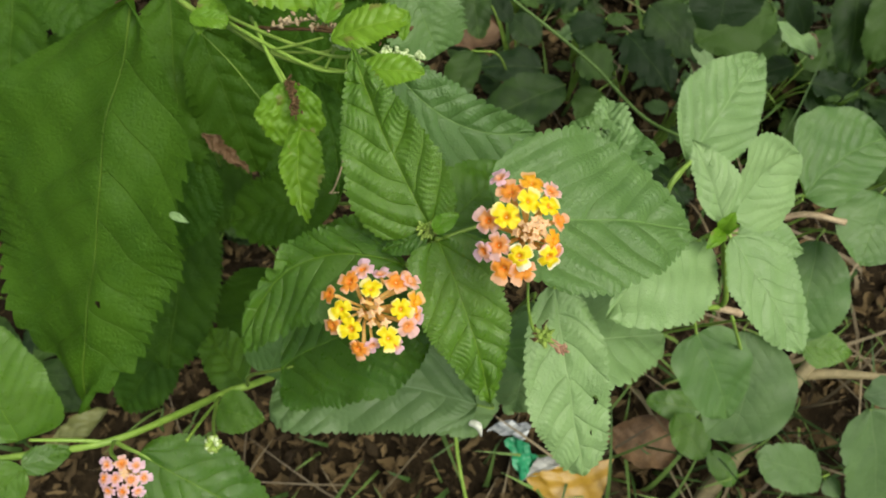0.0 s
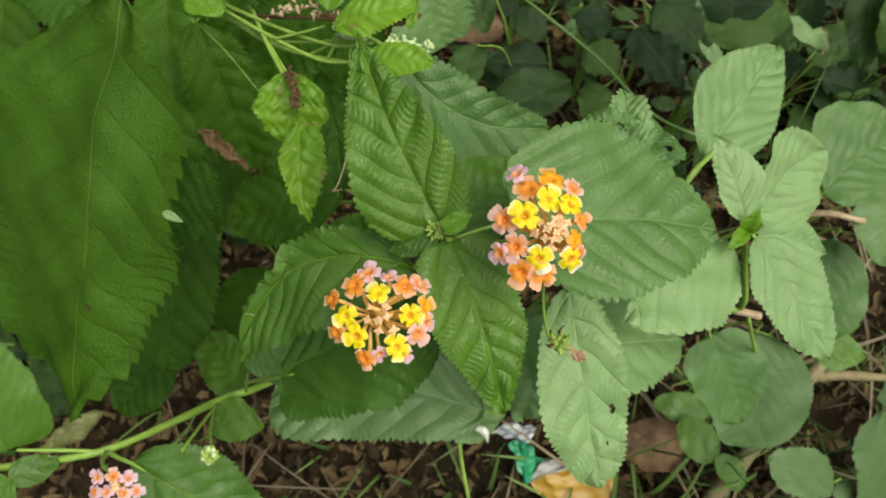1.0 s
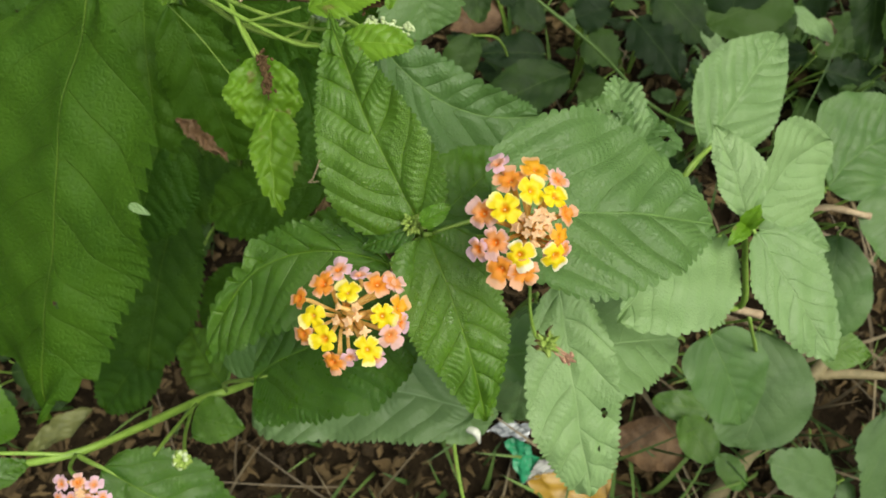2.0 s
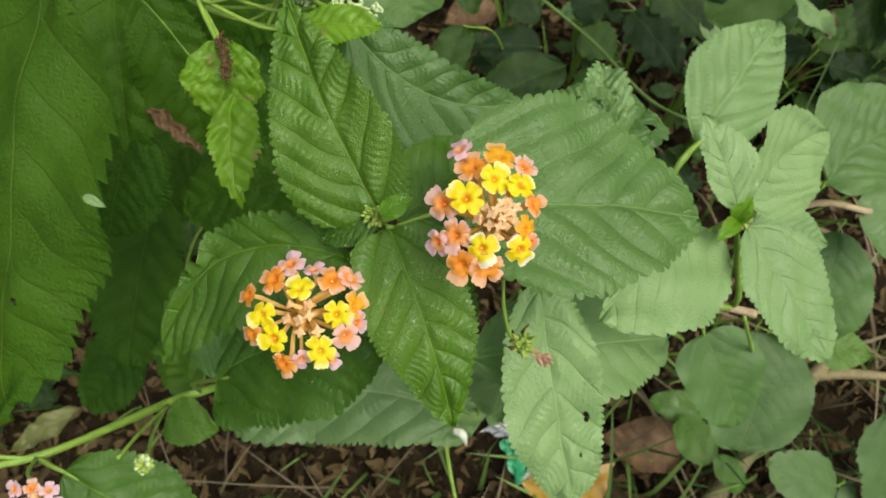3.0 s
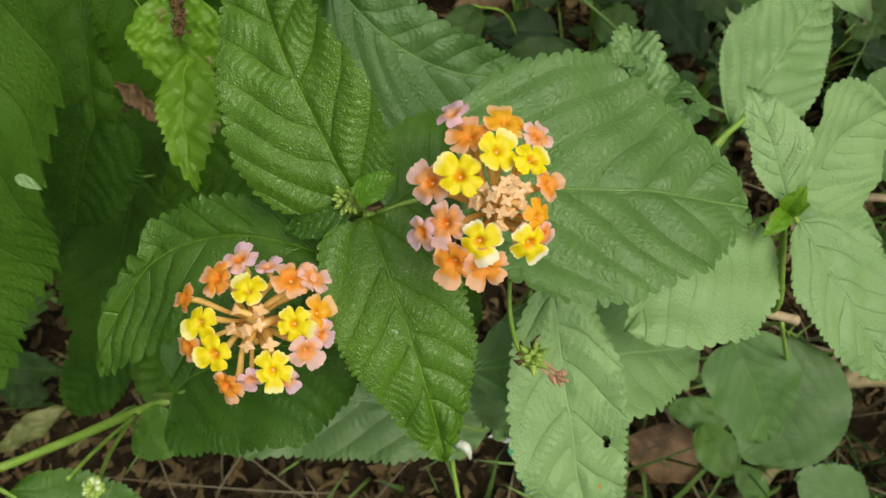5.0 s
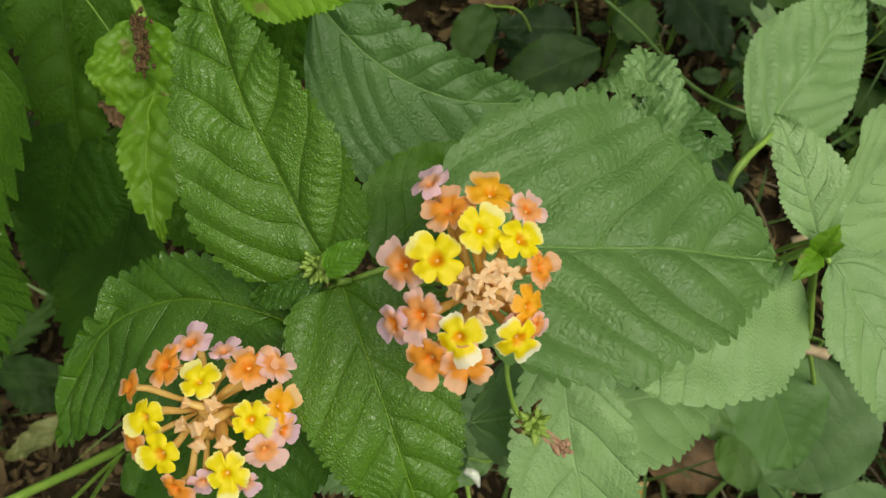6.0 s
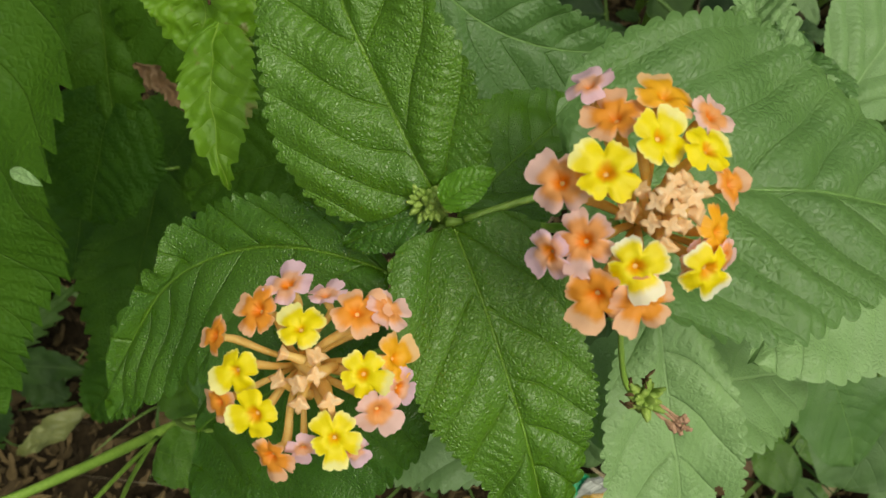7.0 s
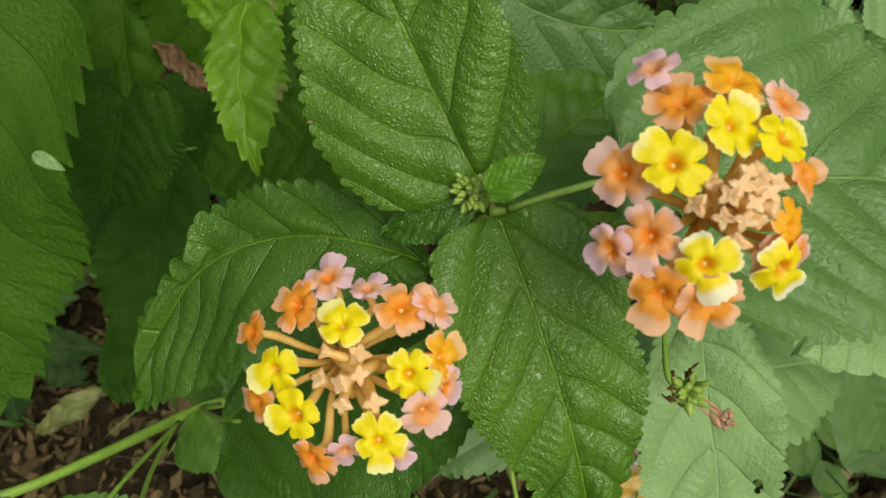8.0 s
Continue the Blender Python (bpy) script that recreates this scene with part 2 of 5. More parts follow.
def tube_data(points, radii, sides=8, steps=8, wobble=0.0, seed=0):
    line = smooth_line(points, steps) if steps else np.array(points, float)
    rad = np.interp(np.linspace(0, 1, len(line)), np.linspace(0, 1, len(radii)), radii)
    rng = np.random.default_rng(seed)
    tang = np.gradient(line, axis=0)
    tang /= np.linalg.norm(tang, axis=1)[:, None] + 1e-12
    ref = np.array((0.31, 0.17, 0.93))
    verts, faces = [], []
    for i, (q, t, r) in enumerate(zip(line, tang, rad)):
        u = np.cross(t, ref)
        u /= np.linalg.norm(u)
        v = np.cross(t, u)
        r = r * (1 + wobble * rng.uniform(-1, 1))
        for j in range(sides):
            a = 2 * math.pi * j / sides
            verts.append(q + r * (math.cos(a) * u + math.sin(a) * v))
    for i in range(len(line) - 1):
        for j in range(sides):
            k = (j + 1) % sides
            faces.append((i * sides + j, i * sides + k, (i + 1) * sides + k, (i + 1) * sides + j))
    faces.append(tuple(range(sides))[::-1])
    faces.append(tuple((len(line) - 1) * sides + j for j in range(sides)))
    return verts, faces


def stem(parent, points, radii, mat=STEM, name="stem", label="", sides=8, wobble=0.08):
    v, f = tube_data(points, radii, sides, 8, wobble)
    return part(name, mesh_from(name, v, f, [mat]), parent, None, label)


def blade(length, width, teeth=26, tooth=0.030, round_teeth=True, a=0.5, b=0.95, arch=0.08, fold=0.10, bow=0.0, curl=0.0, veins=7.0,
          wave=0.014, relief=0.024, crumple=0.0, detail=5, cols=12, seed=0, holes=(), rise=0.80, curve=1.7, trim=None, asym=0.0, lobe=0.0):
    """A leaf blade lying along +y, face up: outline with teeth, quilted between the veins, arched, folded and waved.
    All amounts are shares of the length."""
    rng = np.random.default_rng(seed)
    rows = max(24, int(teeth * detail))
    s = np.linspace(0, 1, rows + 1)
    v = np.linspace(-1, 1, 2 * cols + 1)
    v = np.sign(v) * np.abs(v) ** 0.85
    S, V = np.meshgrid(s, v, indexing="ij")
    peak = a / (a + b)
    half = (S ** a * (1 - S) ** b) / (peak ** a * (1 - peak) ** b) * 0.5 * width / length
    if trim:
        half = half * np.where(V > 0, np.interp(S, *zip(*trim)), 1.0)
    side = np.sign(V)
    half = half * (1 + asym * side)
    ph = S * teeth * (1 + 0.06 * np.sin(9 * S + seed)) + np.where(V > 0, 0.4, 0) + rng.uniform(0, 1)
    fr = ph - np.floor(ph)
    shape = np.sqrt(np.clip(1 - (2 * fr - 1) ** 2, 0, 1)) if round_teeth else (fr ** 0.8) * np.clip((1 - fr) / 0.22, 0, 1)
    rag = 1 + 0.28 * np.sin(2.3 * ph + seed)
    edge = np.abs(V) ** 5 * np.clip(half / 0.04, 0, 1)
    outline = 1 + 0.04 * np.sin(S * 9 + seed * 1.7 + side) + 0.02 * np.sin(S * 23 + seed)
    X = V * half * outline + side * edge * tooth * rag * (shape - 0.4)
    Y = S + edge * tooth * (0.25 if round_teeth else 0.7) * (shape - 0.2)
    Y = Y - lobe * (np.abs(X) / (0.5 * width / length)) * np.exp(-S / 0.16)
    ux = X.copy()
    A = np.abs(X)
    wob = rng.uniform(0, 6.28, 4)
    phase = (Y - A * rise - curve * A * A) * veins + np.where(X > 0, 0.42, 0.0) + rng.uniform(0, 1)
    phase = phase + 0.16 * np.sin(9 * Y + wob[0] + 0.9 * side) + 0.05 * np.sin(26 * A + 7 * Y + wob[1]) * side + 0.02 * np.sin(55 * A - 20 * Y + wob[2])
    near = np.abs(phase - np.round(phase))
    pillow = (2 * near) ** 0.5
    cross = np.abs(np.sin(math.pi * ((A * 0.8 + Y * 0.5) / 0.026 + 0.5 * np.sin(4 * phase + seed)))) ** 0.7
    body = np.clip(A / 0.03, 0, 1)
    fade = 1 - 0.6 * np.abs(V) ** 4
    jit = 0.5 + 0.5 * np.sin(7 * S + 4 * V + seed) * np.sin(5 * V - 9 * S + 2 * seed)
    Z0 = 0.018 * np.sin(6 * S + 3 * V + wob[3]) * np.abs(V) + 0.008 * np.sin(15 * S - 6 * V + wob[1])
    Z = relief * (pillow * (0.80 + 0.30 * cross) - 0.55) * body * fade * (0.75 + 0.25 * jit)
    Z += Z0
    Z -= relief * 0.4 * np.exp(-(A / 0.014) ** 2)
    Z += fold * A * (1 - 0.5 * A / (0.5 * width / length + 1e-6))
    w1, w2 = rng.uniform(0, 6.28, 2)
    Z += wave * (np.sin(S * 13 + w1 + 1.2 * side) + 0.6 * np.sin(S * 23 + w2 - side)) * np.abs(V) ** 2
    Z -= curl * np.abs(V) ** 3 * half
    if crumple:
        q = crumple * (np.sin(17 * X + 9 * Y + w1) * np.cos(21 * Y - 13 * X + w2) + 0.6 * np.sin(41 * X + w2) * np.sin(37 * Y + w1))
        Z += q
        X = X + 0.6 * crumple * np.sin(19 * Y + 11 * X + w2)
    X = X + bow * 4 * S * (1 - S)
    Z = Z + arch * 4 * S * (1 - S)
    verts = np.stack([X, Y, Z], -1).reshape(-1, 3) * length
    n = 2 * cols + 1
    faces = []
    for i in range(rows):
        for j in range(n - 1):
            if holes:
                m = (i + 0.5) / rows, 0.5 * (v[j] + v[j + 1])
                if any(((m[0] - hs) / hr) ** 2 + ((m[1] - hv) / (hr * 2.4)) ** 2 < 1 + 0.5 * math.sin(9 * math.atan2(m[0] - hs, m[1] - hv) + hs * 50) for hs, hv, hr in holes):
                    continue
            k = i * n + j
            faces.append((k, k + 1, k + n + 1, k + n))
    return verts, faces, np.stack([ux, phase], -1).reshape(-1, 2)


SERIAL = [0]


def leaf(parent, mat, base, tip, width, roll=0.0, petiole=None, stalk=0.0011, stalk_mat=None, name="leaf", label="", tilt=0.0, rooted=True, **shape):
    """A leaf from base to tip. roll: degrees about its axis; tilt moves the face's up towards +y."""
    SERIAL[0] += 1
    b, t = Vector(base), Vector(tip)
    axis = (t - b).normalized()
    up = Vector((0, tilt, 1))
    up = (up - axis * up.dot(axis)).normalized()
    right = axis.cross(up)
    m = Matrix((right, axis, up)).transposed().to_4x4()
    m = Matrix.Translation(b) @ m @ Matrix.Rotation(radians(roll), 4, "Y")
    shape.setdefault("seed", SERIAL[0])
    length = (t - b).length
    verts, faces, uvs = blade(length, width, **shape)
    mats, fm = [mat], [0] * len(faces)
    if petiole is not None:
        inv = m.inverted()
        p0 = inv @ Vector(petiole)
        mid = p0 * 0.5 + Vector((0, 0, 0.06 * p0.length))
        tv, tf = tube_data([p0, mid, (0, length * 0.02, -0.0009), (0, length * 0.3, length * shape.get("arch", 0.08) * 0.84 - 0.0022)], [stalk * 1.1, stalk, stalk * 0.8, stalk * 0.3], 6, 5)
        o = len(verts)
        verts = np.vstack([verts, np.array(tv)])
        faces += [tuple(o + i for i in f) for f in tf]
        uvs = np.vstack([uvs, np.full((len(tv), 2), 0.5)])
        mats.append(stalk_mat or STEM)
        fm += [1] * len(tf)
    made = part(name, mesh_from(name, verts, faces, mats, uvs, fm), parent, m, label)
    if rooted and parent.parent is None and parent.name.startswith(("lantana", "broad")) and b.z < 0.62:
        # a stem from the leaf's foot down to the plant's root
        root = Vector(parent.location)
        foot = b if petiole is None else Vector(petiole)
        knee = foot - Vector((axis.x, axis.y, 0)) * 0.012 + Vector((0, 0, -0.035))
        low = knee.lerp(root, 0.45)
        stem(parent, [foot, knee, (low.x, low.y, knee.z * 0.45), knee.lerp(root, 0.75).to_2d().to_3d() - Vector((0, 0, 0.01))], [0.0007, 0.0010, 0.0016, 0.0020], stalk_mat or STEM, "stem", sides=6)
    return made


# ---- ground ----
def ground():
    n = 110
    lin = np.linspace(-1, 1, n)
    g = np.sign(lin) * (np.abs(lin) ** 5 * 400 + np.abs(lin) * 1.1)
    X, Y = np.meshgrid(g, g + 0.2, indexing="ij")
    near = np.exp(-(X ** 2 + Y ** 2) / 30)
    Z = 0.012 * (np.sin(X * 9 + 1) * np.cos(Y * 8) + 0.6 * np.sin(X * 21 + Y * 17)) * near - 0.012
    verts = np.stack([X, Y, Z], -1).reshape(-1, 3)
    faces = [(i * n + j, (i + 1) * n + j, (i + 1) * n + j + 1, i * n + j + 1) for i in range(n - 1) for j in range(n - 1)]
    ob = new("ground", mesh_from("ground", verts, faces, [SOIL]))
    return tagged(ob, "dark bare soil under the shrub, strewn with litter", "ground", kind="structure")


ground()


def litter(count, box, seed, mat, name, label, size=(0.005, 0.030), lift=0.025, thin_out=False):
    """Fallen leaves in all stages of curling, as one carpet."""
    rng = np.random.default_rng(seed)
    verts, faces = [], []
    nu, nv = 6, 4
    for _ in range(count):
        L = size[0] + (size[1] - size[0]) * rng.uniform(0, 1) ** 1.5
        w = L * rng.uniform(0.14, 0.6)
        if thin_out:
            cx, cy = rng.normal((box[0] + box[1]) / 2, (box[1] - box[0]) / 4), rng.normal((box[2] + box[3]) / 2, (box[3] - box[2]) / 4)
        else:
            cx, cy = rng.uniform(box[0], box[1]), rng.uniform(box[2], box[3])
        ang, curl, bend = rng.uniform(0, 6.28), rng.uniform(-0.8, 1.2), rng.uniform(-0.5, 0.6)
        pitch, rl, cut = rng.normal(0, 0.3), rng.normal(0, 0.5), rng.choice((0.95, 0.8, 0.6))
        rotm = np.array(Euler((pitch, rl, ang)).to_matrix())
        o = len(verts)
        for i in range(nu + 1):
            s = i / nu
            h = 0.5 * w * (math.sin(math.pi * (0.04 + cut * s)) ** 0.7) * (1 + 0.3 * math.sin(9 * s + cx * 50))
            for j in range(nv + 1):
                q = 2 * j / nv - 1
                p = np.array((q * h * (1 - 0.25 * abs(curl) * abs(q)), (s - 0.5) * L, curl * h * q * q + bend * L * (s - 0.5) ** 2 + 0.06 * L * math.sin(7 * s + 3 * q)))
                verts.append(rotm @ p + (cx, cy, lift * (o % 97) / 97 + 0.002))
        for i in range(nu):
            for j in range(nv):
                k = o + i * (nv + 1) + j
                faces.append((k, k + 1, k + nv + 2, k + nv + 1))
    ob = new(name, mesh_from(name, verts, faces, [mat]))
    return tagged(ob, label, "leaf litter", kind="stuff")


litter(15000, (-0.75, 0.80, -0.42, 0.85), 3, LITTER, "leaf_litter", "brown dried fallen leaves lying thick on soil")


litter(11000, (-2.0, 2.1, -1.6, 2.1), 13, LITTER, "leaf_litter", "brown fallen leaves scattered on soil round the shrub", size=(0.012, 0.045), lift=0.012, thin_out=True)


def grass(count, box, seed, mat, name, label, height=(0.06, 0.2), width=0.0025, lean=0.9):
    rng = np.random.default_rng(seed)
    verts, faces = [], []
    for _ in range(count):
        cx, cy = rng.uniform(box[0], box[1]), rng.uniform(box[2], box[3])
        h, a, ln = rng.uniform(*height), rng.uniform(0, 6.28), rng.uniform(0.3, 1) * lean
        wd = width * rng.uniform(0.6, 1.5)
        d = np.array((math.cos(a), math.sin(a), 0))
        e = np.array((-d[1], d[0], 0.0))
        o = len(verts)
        n = 6
        for i in range(n + 1):
            s = i / n
            q = np.array((cx, cy, 0.0)) + d * h * ln * s ** 1.6 + np.array((0, 0, 1)) * h * (s - 0.35 * ln * s * s)
            ww = wd * (1 - s) ** 0.6
            verts += [q - e * ww, q + np.array((0, 0, -0.3 * ww)), q + e * ww]
        for i in range(n):
            k = o + 3 * i
            faces += [(k, k + 1, k + 4, k + 3), (k + 1, k + 2, k + 5, k + 4)]
    ob = new(name, mesh_from(name, verts, faces, [mat]))
    return tagged(ob, label, "grass", kind="stuff")


grass(240, (0.12, 0.62, -0.32, 0.12), 5, GRASS, "grass_tuft", "thin green grass blades among dead leaves")
grass(50, (0.05, 0.75, 0.22, 0.80), 10, STRAW, "dry_grass", "dry straw in the shaded undergrowth", lean=1.4, width=0.002)
grass(220, (0.05, 0.75, 0.25, 0.80), 6, GRASS, "grass_tuft", "thin shaded grass blades behind the shrub")
grass(90, (-0.2, 0.2, -0.35, -0.05), 7, GRASS, "grass_tuft", "sparse thin grass on leaf litter", height=(0.05, 0.14))
grass(34, (-0.30, 0.20, -0.36, -0.06), 9, STRAW, "dry_grass", "dry twigs and straw strewn over leaf litter", lean=1.7, width=0.0016)
grass(90, (0.15, 0.65, -0.32, 0.20), 8, STRAW, "dry_grass", "dry straw-coloured grass stalks lying on soil", lean=1.6)

grass(1500, (-1.9, 2.0, -1.5, 2.0), 15, GRASS, "grass_tuft", "thin grass growing sparsely round the shrub", height=(0.04, 0.12))

# ---- the lantana shrub ----
shrub = thing("lantana_shrub", (0.02, 0.06, 0.0), "lantana shrub with crinkled green leaves and orange-yellow flower heads", "shrub")

# the leading shoot between the two flower heads
FINE = dict(detail=8, cols=26)
leaf(shrub, LANTANA, (-0.0047, 0.0638, 0.7383), (-0.0313, 0.1247, 0.7500), 0.0340, roll=-15.9, a=0.40, b=1.31, fold=0.173, bow=-0.015, arch=0.076, asym=-0.13, lobe=0.05, relief=0.030, teeth=34, tooth=0.024, wave=0.008, veins=6.2, **FINE)
leaf(shrub, LANTANA, (-0.0014, 0.0588, 0.7360), (0.0165, 0.0055, 0.7162), 0.0304, roll=-3.0, a=0.30, b=0.85, fold=0.046, bow=-0.013, arch=0.121, asym=0.02, lobe=0.04, relief=0.028, teeth=30, tooth=0.024, wave=0.008, veins=5.8, **FINE)
leaf(shrub, LANTANA, (-0.0131, 0.0517, 0.7294), (-0.0764, 0.0279, 0.6968), 0.0434, roll=4, arch=0.05, fold=0.05, bow=0.22, a=0.5, b=0.62, relief=0.015, wave=0.018, teeth=22, tooth=0.034, veins=7.5, trim=((0.0, 0.65), (0.2, 0.50), (0.45, 0.44), (0.585, 0.42), (0.62, 0.16), (0.8, 0.22), (1.0, 0.4)), petiole=(-0.0028, 0.0611, 0.7259), **FINE)
leaf(shrub, LANTANA, (-0.0670, 0.0203, 0.6660), (-0.0047, 0.0315, 0.7050), 0.0512, roll=-12.0, a=0.40, b=0.46, fold=0.060, bow=-0.080, arch=0.045, asym=0.06, relief=0.020, wave=0.016, teeth=24, tooth=0.026, rooted=False, stalk=0.0009, stalk_mat=STEM_YOUNG, petiole=(-0.1099, 0.0186, 0.5439), **FINE)
leaf(shrub, LANTANA, (-0.0023, 0.0724, 0.6878), (0.0302, 0.1109, 0.6592), 0.0344, roll=0, arch=0.05, teeth=18)
leaf(shrub, LANTANA, (-0.0233, 0.0758, 0.6573), (-0.0634, 0.0854, 0.6133), 0.0266, roll=0, arch=0.05, teeth=16)
leaf(shrub, LANTANA, (0.0003, 0.0682, 0.6465), (0.0206, 0.0371, 0.5846), 0.0331, roll=0, arch=0.05, teeth=16)
leaf(shrub, SHOOT, (-0.0032, 0.0605, 0.7451), (0.0053, 0.0655, 0.7471), 0.0061, teeth=13, relief=0.022, cols=12, tooth=0.03, a=0.45, b=0.8, fold=0.25)
leaf(shrub, LANTANA, (-0.0052, 0.0616, 0.7371), (-0.0211, 0.0561, 0.7304), 0.0093, teeth=13, relief=0.022, cols=12, tooth=0.03)

tuft = part("bud_tuft", mesh_from("bud_tuft", *tube_data([(-0.0049, 0.0626, 0.7262), (-0.0057, 0.0629, 0.7392)], [0.0022, 0.0012], 8, 3), [BRACT]), shrub, None, "tuft of tiny green flower buds")
pick = random.Random(5)
for i in range(44):
    d = Vector((pick.gauss(0, 1), pick.gauss(0, 1), abs(pick.gauss(0, 1)) + 0.4)).normalized()
    p0 = Vector((-0.0056, 0.0630, 0.7374)) + Vector((d.x * 0.0024, d.y * 0.0024, d.z * 0.0014))
    part("bract", mesh_from("bract", *tube_data([p0, p0 + d * 0.0012, p0 + d * 0.0023], [0.0005, 0.0007, 0.0002], 6, 3), [BRACT]), tuft)

# behind the second flower head
leaf(shrub, LANTANA_MID, (0.0195, 0.0675, 0.7296), (0.0943, 0.0703, 0.7048), 0.0613, roll=-9.5, a=0.49, b=0.86, fold=0.200, arch=0.072, asym=-0.07, lobe=0.18, relief=0.034, teeth=24, tooth=0.030, veins=5.2, stalk=0.0007, petiole=(0.0002, 0.0605, 0.7330), **FINE)
leaf(shrub, LANTANA_MID, (-0.0217, 0.1471, 0.6843), (0.0426, 0.1281, 0.6542), 0.0463, roll=19.2, a=0.53, b=0.71, fold=0.052, bow=0.152, arch=0.010, asym=0.40, relief=0.018, tooth=0.026, teeth=22, veins=7, petiole=(-0.0384, 0.1653, 0.6671), **FINE)
leaf(shrub, LANTANA_PALE, (0.0473, 0.0551, 0.6661), (0.0625, -0.0249, 0.6340), 0.0364, roll=-6.9, a=0.52, b=0.62, fold=0.064, bow=0.017, arch=0.045, asym=0.05, tooth=0.022, teeth=28, relief=0.020, wave=0.016, crumple=0.004, veins=6, detail=8, cols=26, petiole=(0.0374, 0.0682, 0.7016), holes=((0.60, -0.62, 0.026), (0.76, -0.45, 0.014), (0.45, -0.7, 0.012)))
leaf(shrub, LANTANA_PALE, (0.0234, 0.0299, 0.6420), (0.1154, 0.0431, 0.5827), 0.0445, a=0.60, b=0.61, fold=0.049, arch=0.05, tooth=0.026, teeth=20, relief=0.012, cols=18)
leaf(shrub, LANTANA_LIFTED, (0.0449, 0.0566, 0.6072), (0.0414, 0.0036, 0.5223), 0.0381, arch=0.05, a=0.6, b=0.7, tooth=0.030, teeth=13)
leaf(shrub, LANTANA_LIFTED, (0.0208, 0.0082, 0.5020), (-0.1076, 0.0103, 0.4946), 0.0577, roll=4.0, a=0.46, b=0.39, fold=0.063, bow=0.084, arch=0.065, tooth=0.022, teeth=30, relief=0.020, crumple=0.004, cols=24)
leaf(shrub, LANTANA_LIFTED, (-0.0206, 0.0607, 0.4884), (0.0265, -0.0079, 0.4242), 0.0757, arch=0.05, a=0.55, b=0.7, tooth=0.030, teeth=15)
CHEWED = dict(crumple=0.013, wave=0.05, relief=0.035, teeth=11, tooth=0.07, cols=16, detail=9)
leaf(shrub, LANTANA_MID, (0.0694, 0.1038, 0.6791), (0.0525, 0.1215, 0.6787), 0.0250, fold=0.5, a=0.5, b=0.6, holes=((0.45, 0.5, 0.10), (0.7, 0.3, 0.07), (0.6, -0.3, 0.04)), **CHEWED)
leaf(shrub, LANTANA_PALE, (0.0715, 0.1060, 0.6772), (0.0708, 0.1365, 0.6740), 0.0190, fold=0.6, a=0.5, b=0.9, holes=((0.5, -0.5, 0.08),), **CHEWED)
leaf(shrub, LANTANA_MID, (0.0715, 0.1016, 0.6787), (0.0870, 0.1195, 0.6722), 0.0250, fold=0.6, a=0.5, b=0.5, holes=((0.6, 0.5, 0.06), (0.3, -0.4, 0.05)), **CHEWED)
leaf(shrub, LANTANA_PALE, (0.0768, 0.1007, 0.6718), (0.0880, 0.1075, 0.6660), 0.0150, fold=0.5, a=0.5, b=0.5, **CHEWED)

fleck = plain_material("white_fleck", (0.55, 0.58, 0.45), (0.75, 0.76, 0.66), 300.0, 0.6)
part("leaf_mark", mesh_from("leaf_mark", *tube_data([(0.0183, -0.0024, 0.4474), (0.0236, -0.0046, 0.4488), (0.0261, -0.0114, 0.4418)], [0.0022, 0.0028, 0.0006], 8, 4), [fleck]), shrub, None, "white dried tip of a leaf")

# the pale young shoot
leaf(shrub, LANTANA_PALE, (0.1174, 0.0801, 0.6450), (0.0679, 0.0406, 0.6709), 0.0336, roll=1.7, a=0.60, b=0.75, fold=0.043, bow=0.074, arch=0.048, asym=-0.70, tooth=0.028, teeth=20, relief=0.013, veins=6, petiole=(0.1257, 0.0836, 0.6497), **FINE)
leaf(shrub, LANTANA_PALE, (0.1282, 0.0788, 0.6545), (0.1619, 0.0290, 0.6394), 0.0356, roll=-10.9, a=0.61, b=0.87, fold=0.061, bow=0.020, arch=0.046, asym=-0.04, tooth=0.026, teeth=22, relief=0.013, veins=6, petiole=(0.1257, 0.0836, 0.6497), **FINE)
leaf(shrub, LANTANA_PALE, (0.1252, 0.0855, 0.6532), (0.1101, 0.1205, 0.6649), 0.0208, roll=1.4, a=0.66, b=1.01, fold=0.204, bow=0.019, arch=0.051, asym=0.19, tooth=0.026, teeth=22, relief=0.013, veins=6, petiole=(0.1257, 0.0836, 0.6497), **FINE)
leaf(shrub, LANTANA_PALE, (0.1321, 0.0890, 0.6474), (0.1678, 0.1219, 0.6425), 0.0451, roll=38.1, a=0.71, b=0.86, fold=0.230, bow=-0.139, arch=0.013, asym=0.12, tooth=0.028, teeth=18, relief=0.013, veins=5.5, petiole=(0.1257, 0.0836, 0.6497), **FINE)
leaf(shrub, LANTANA_PALE, (0.1400, 0.1432, 0.5663), (0.1938, 0.2181, 0.5487), 0.0508, roll=14.7, a=0.63, b=1.07, fold=0.084, bow=-0.021, arch=0.051, asym=-0.04, tooth=0.014, teeth=34, relief=0.024, veins=7.5, petiole=(0.1255, 0.1257, 0.5759), **FINE)
leaf(shrub, LANTANA_MID, (0.2286, 0.1383, 0.5130), (0.2903, 0.1794, 0.5032), 0.0621, roll=11.5, a=0.49, b=0.63, fold=0.090, bow=-0.084, arch=0.028, asym=-0.20, tooth=0.014, teeth=34, relief=0.024, crumple=0.004, veins=6, cols=24)
leaf(shrub, LANTANA_MID, (0.2986, 0.1494, 0.4759), (0.2791, 0.1008, 0.4740), 0.0529, a=0.50, b=0.66, arch=0.05, tooth=0.018, teeth=24, relief=0.011)
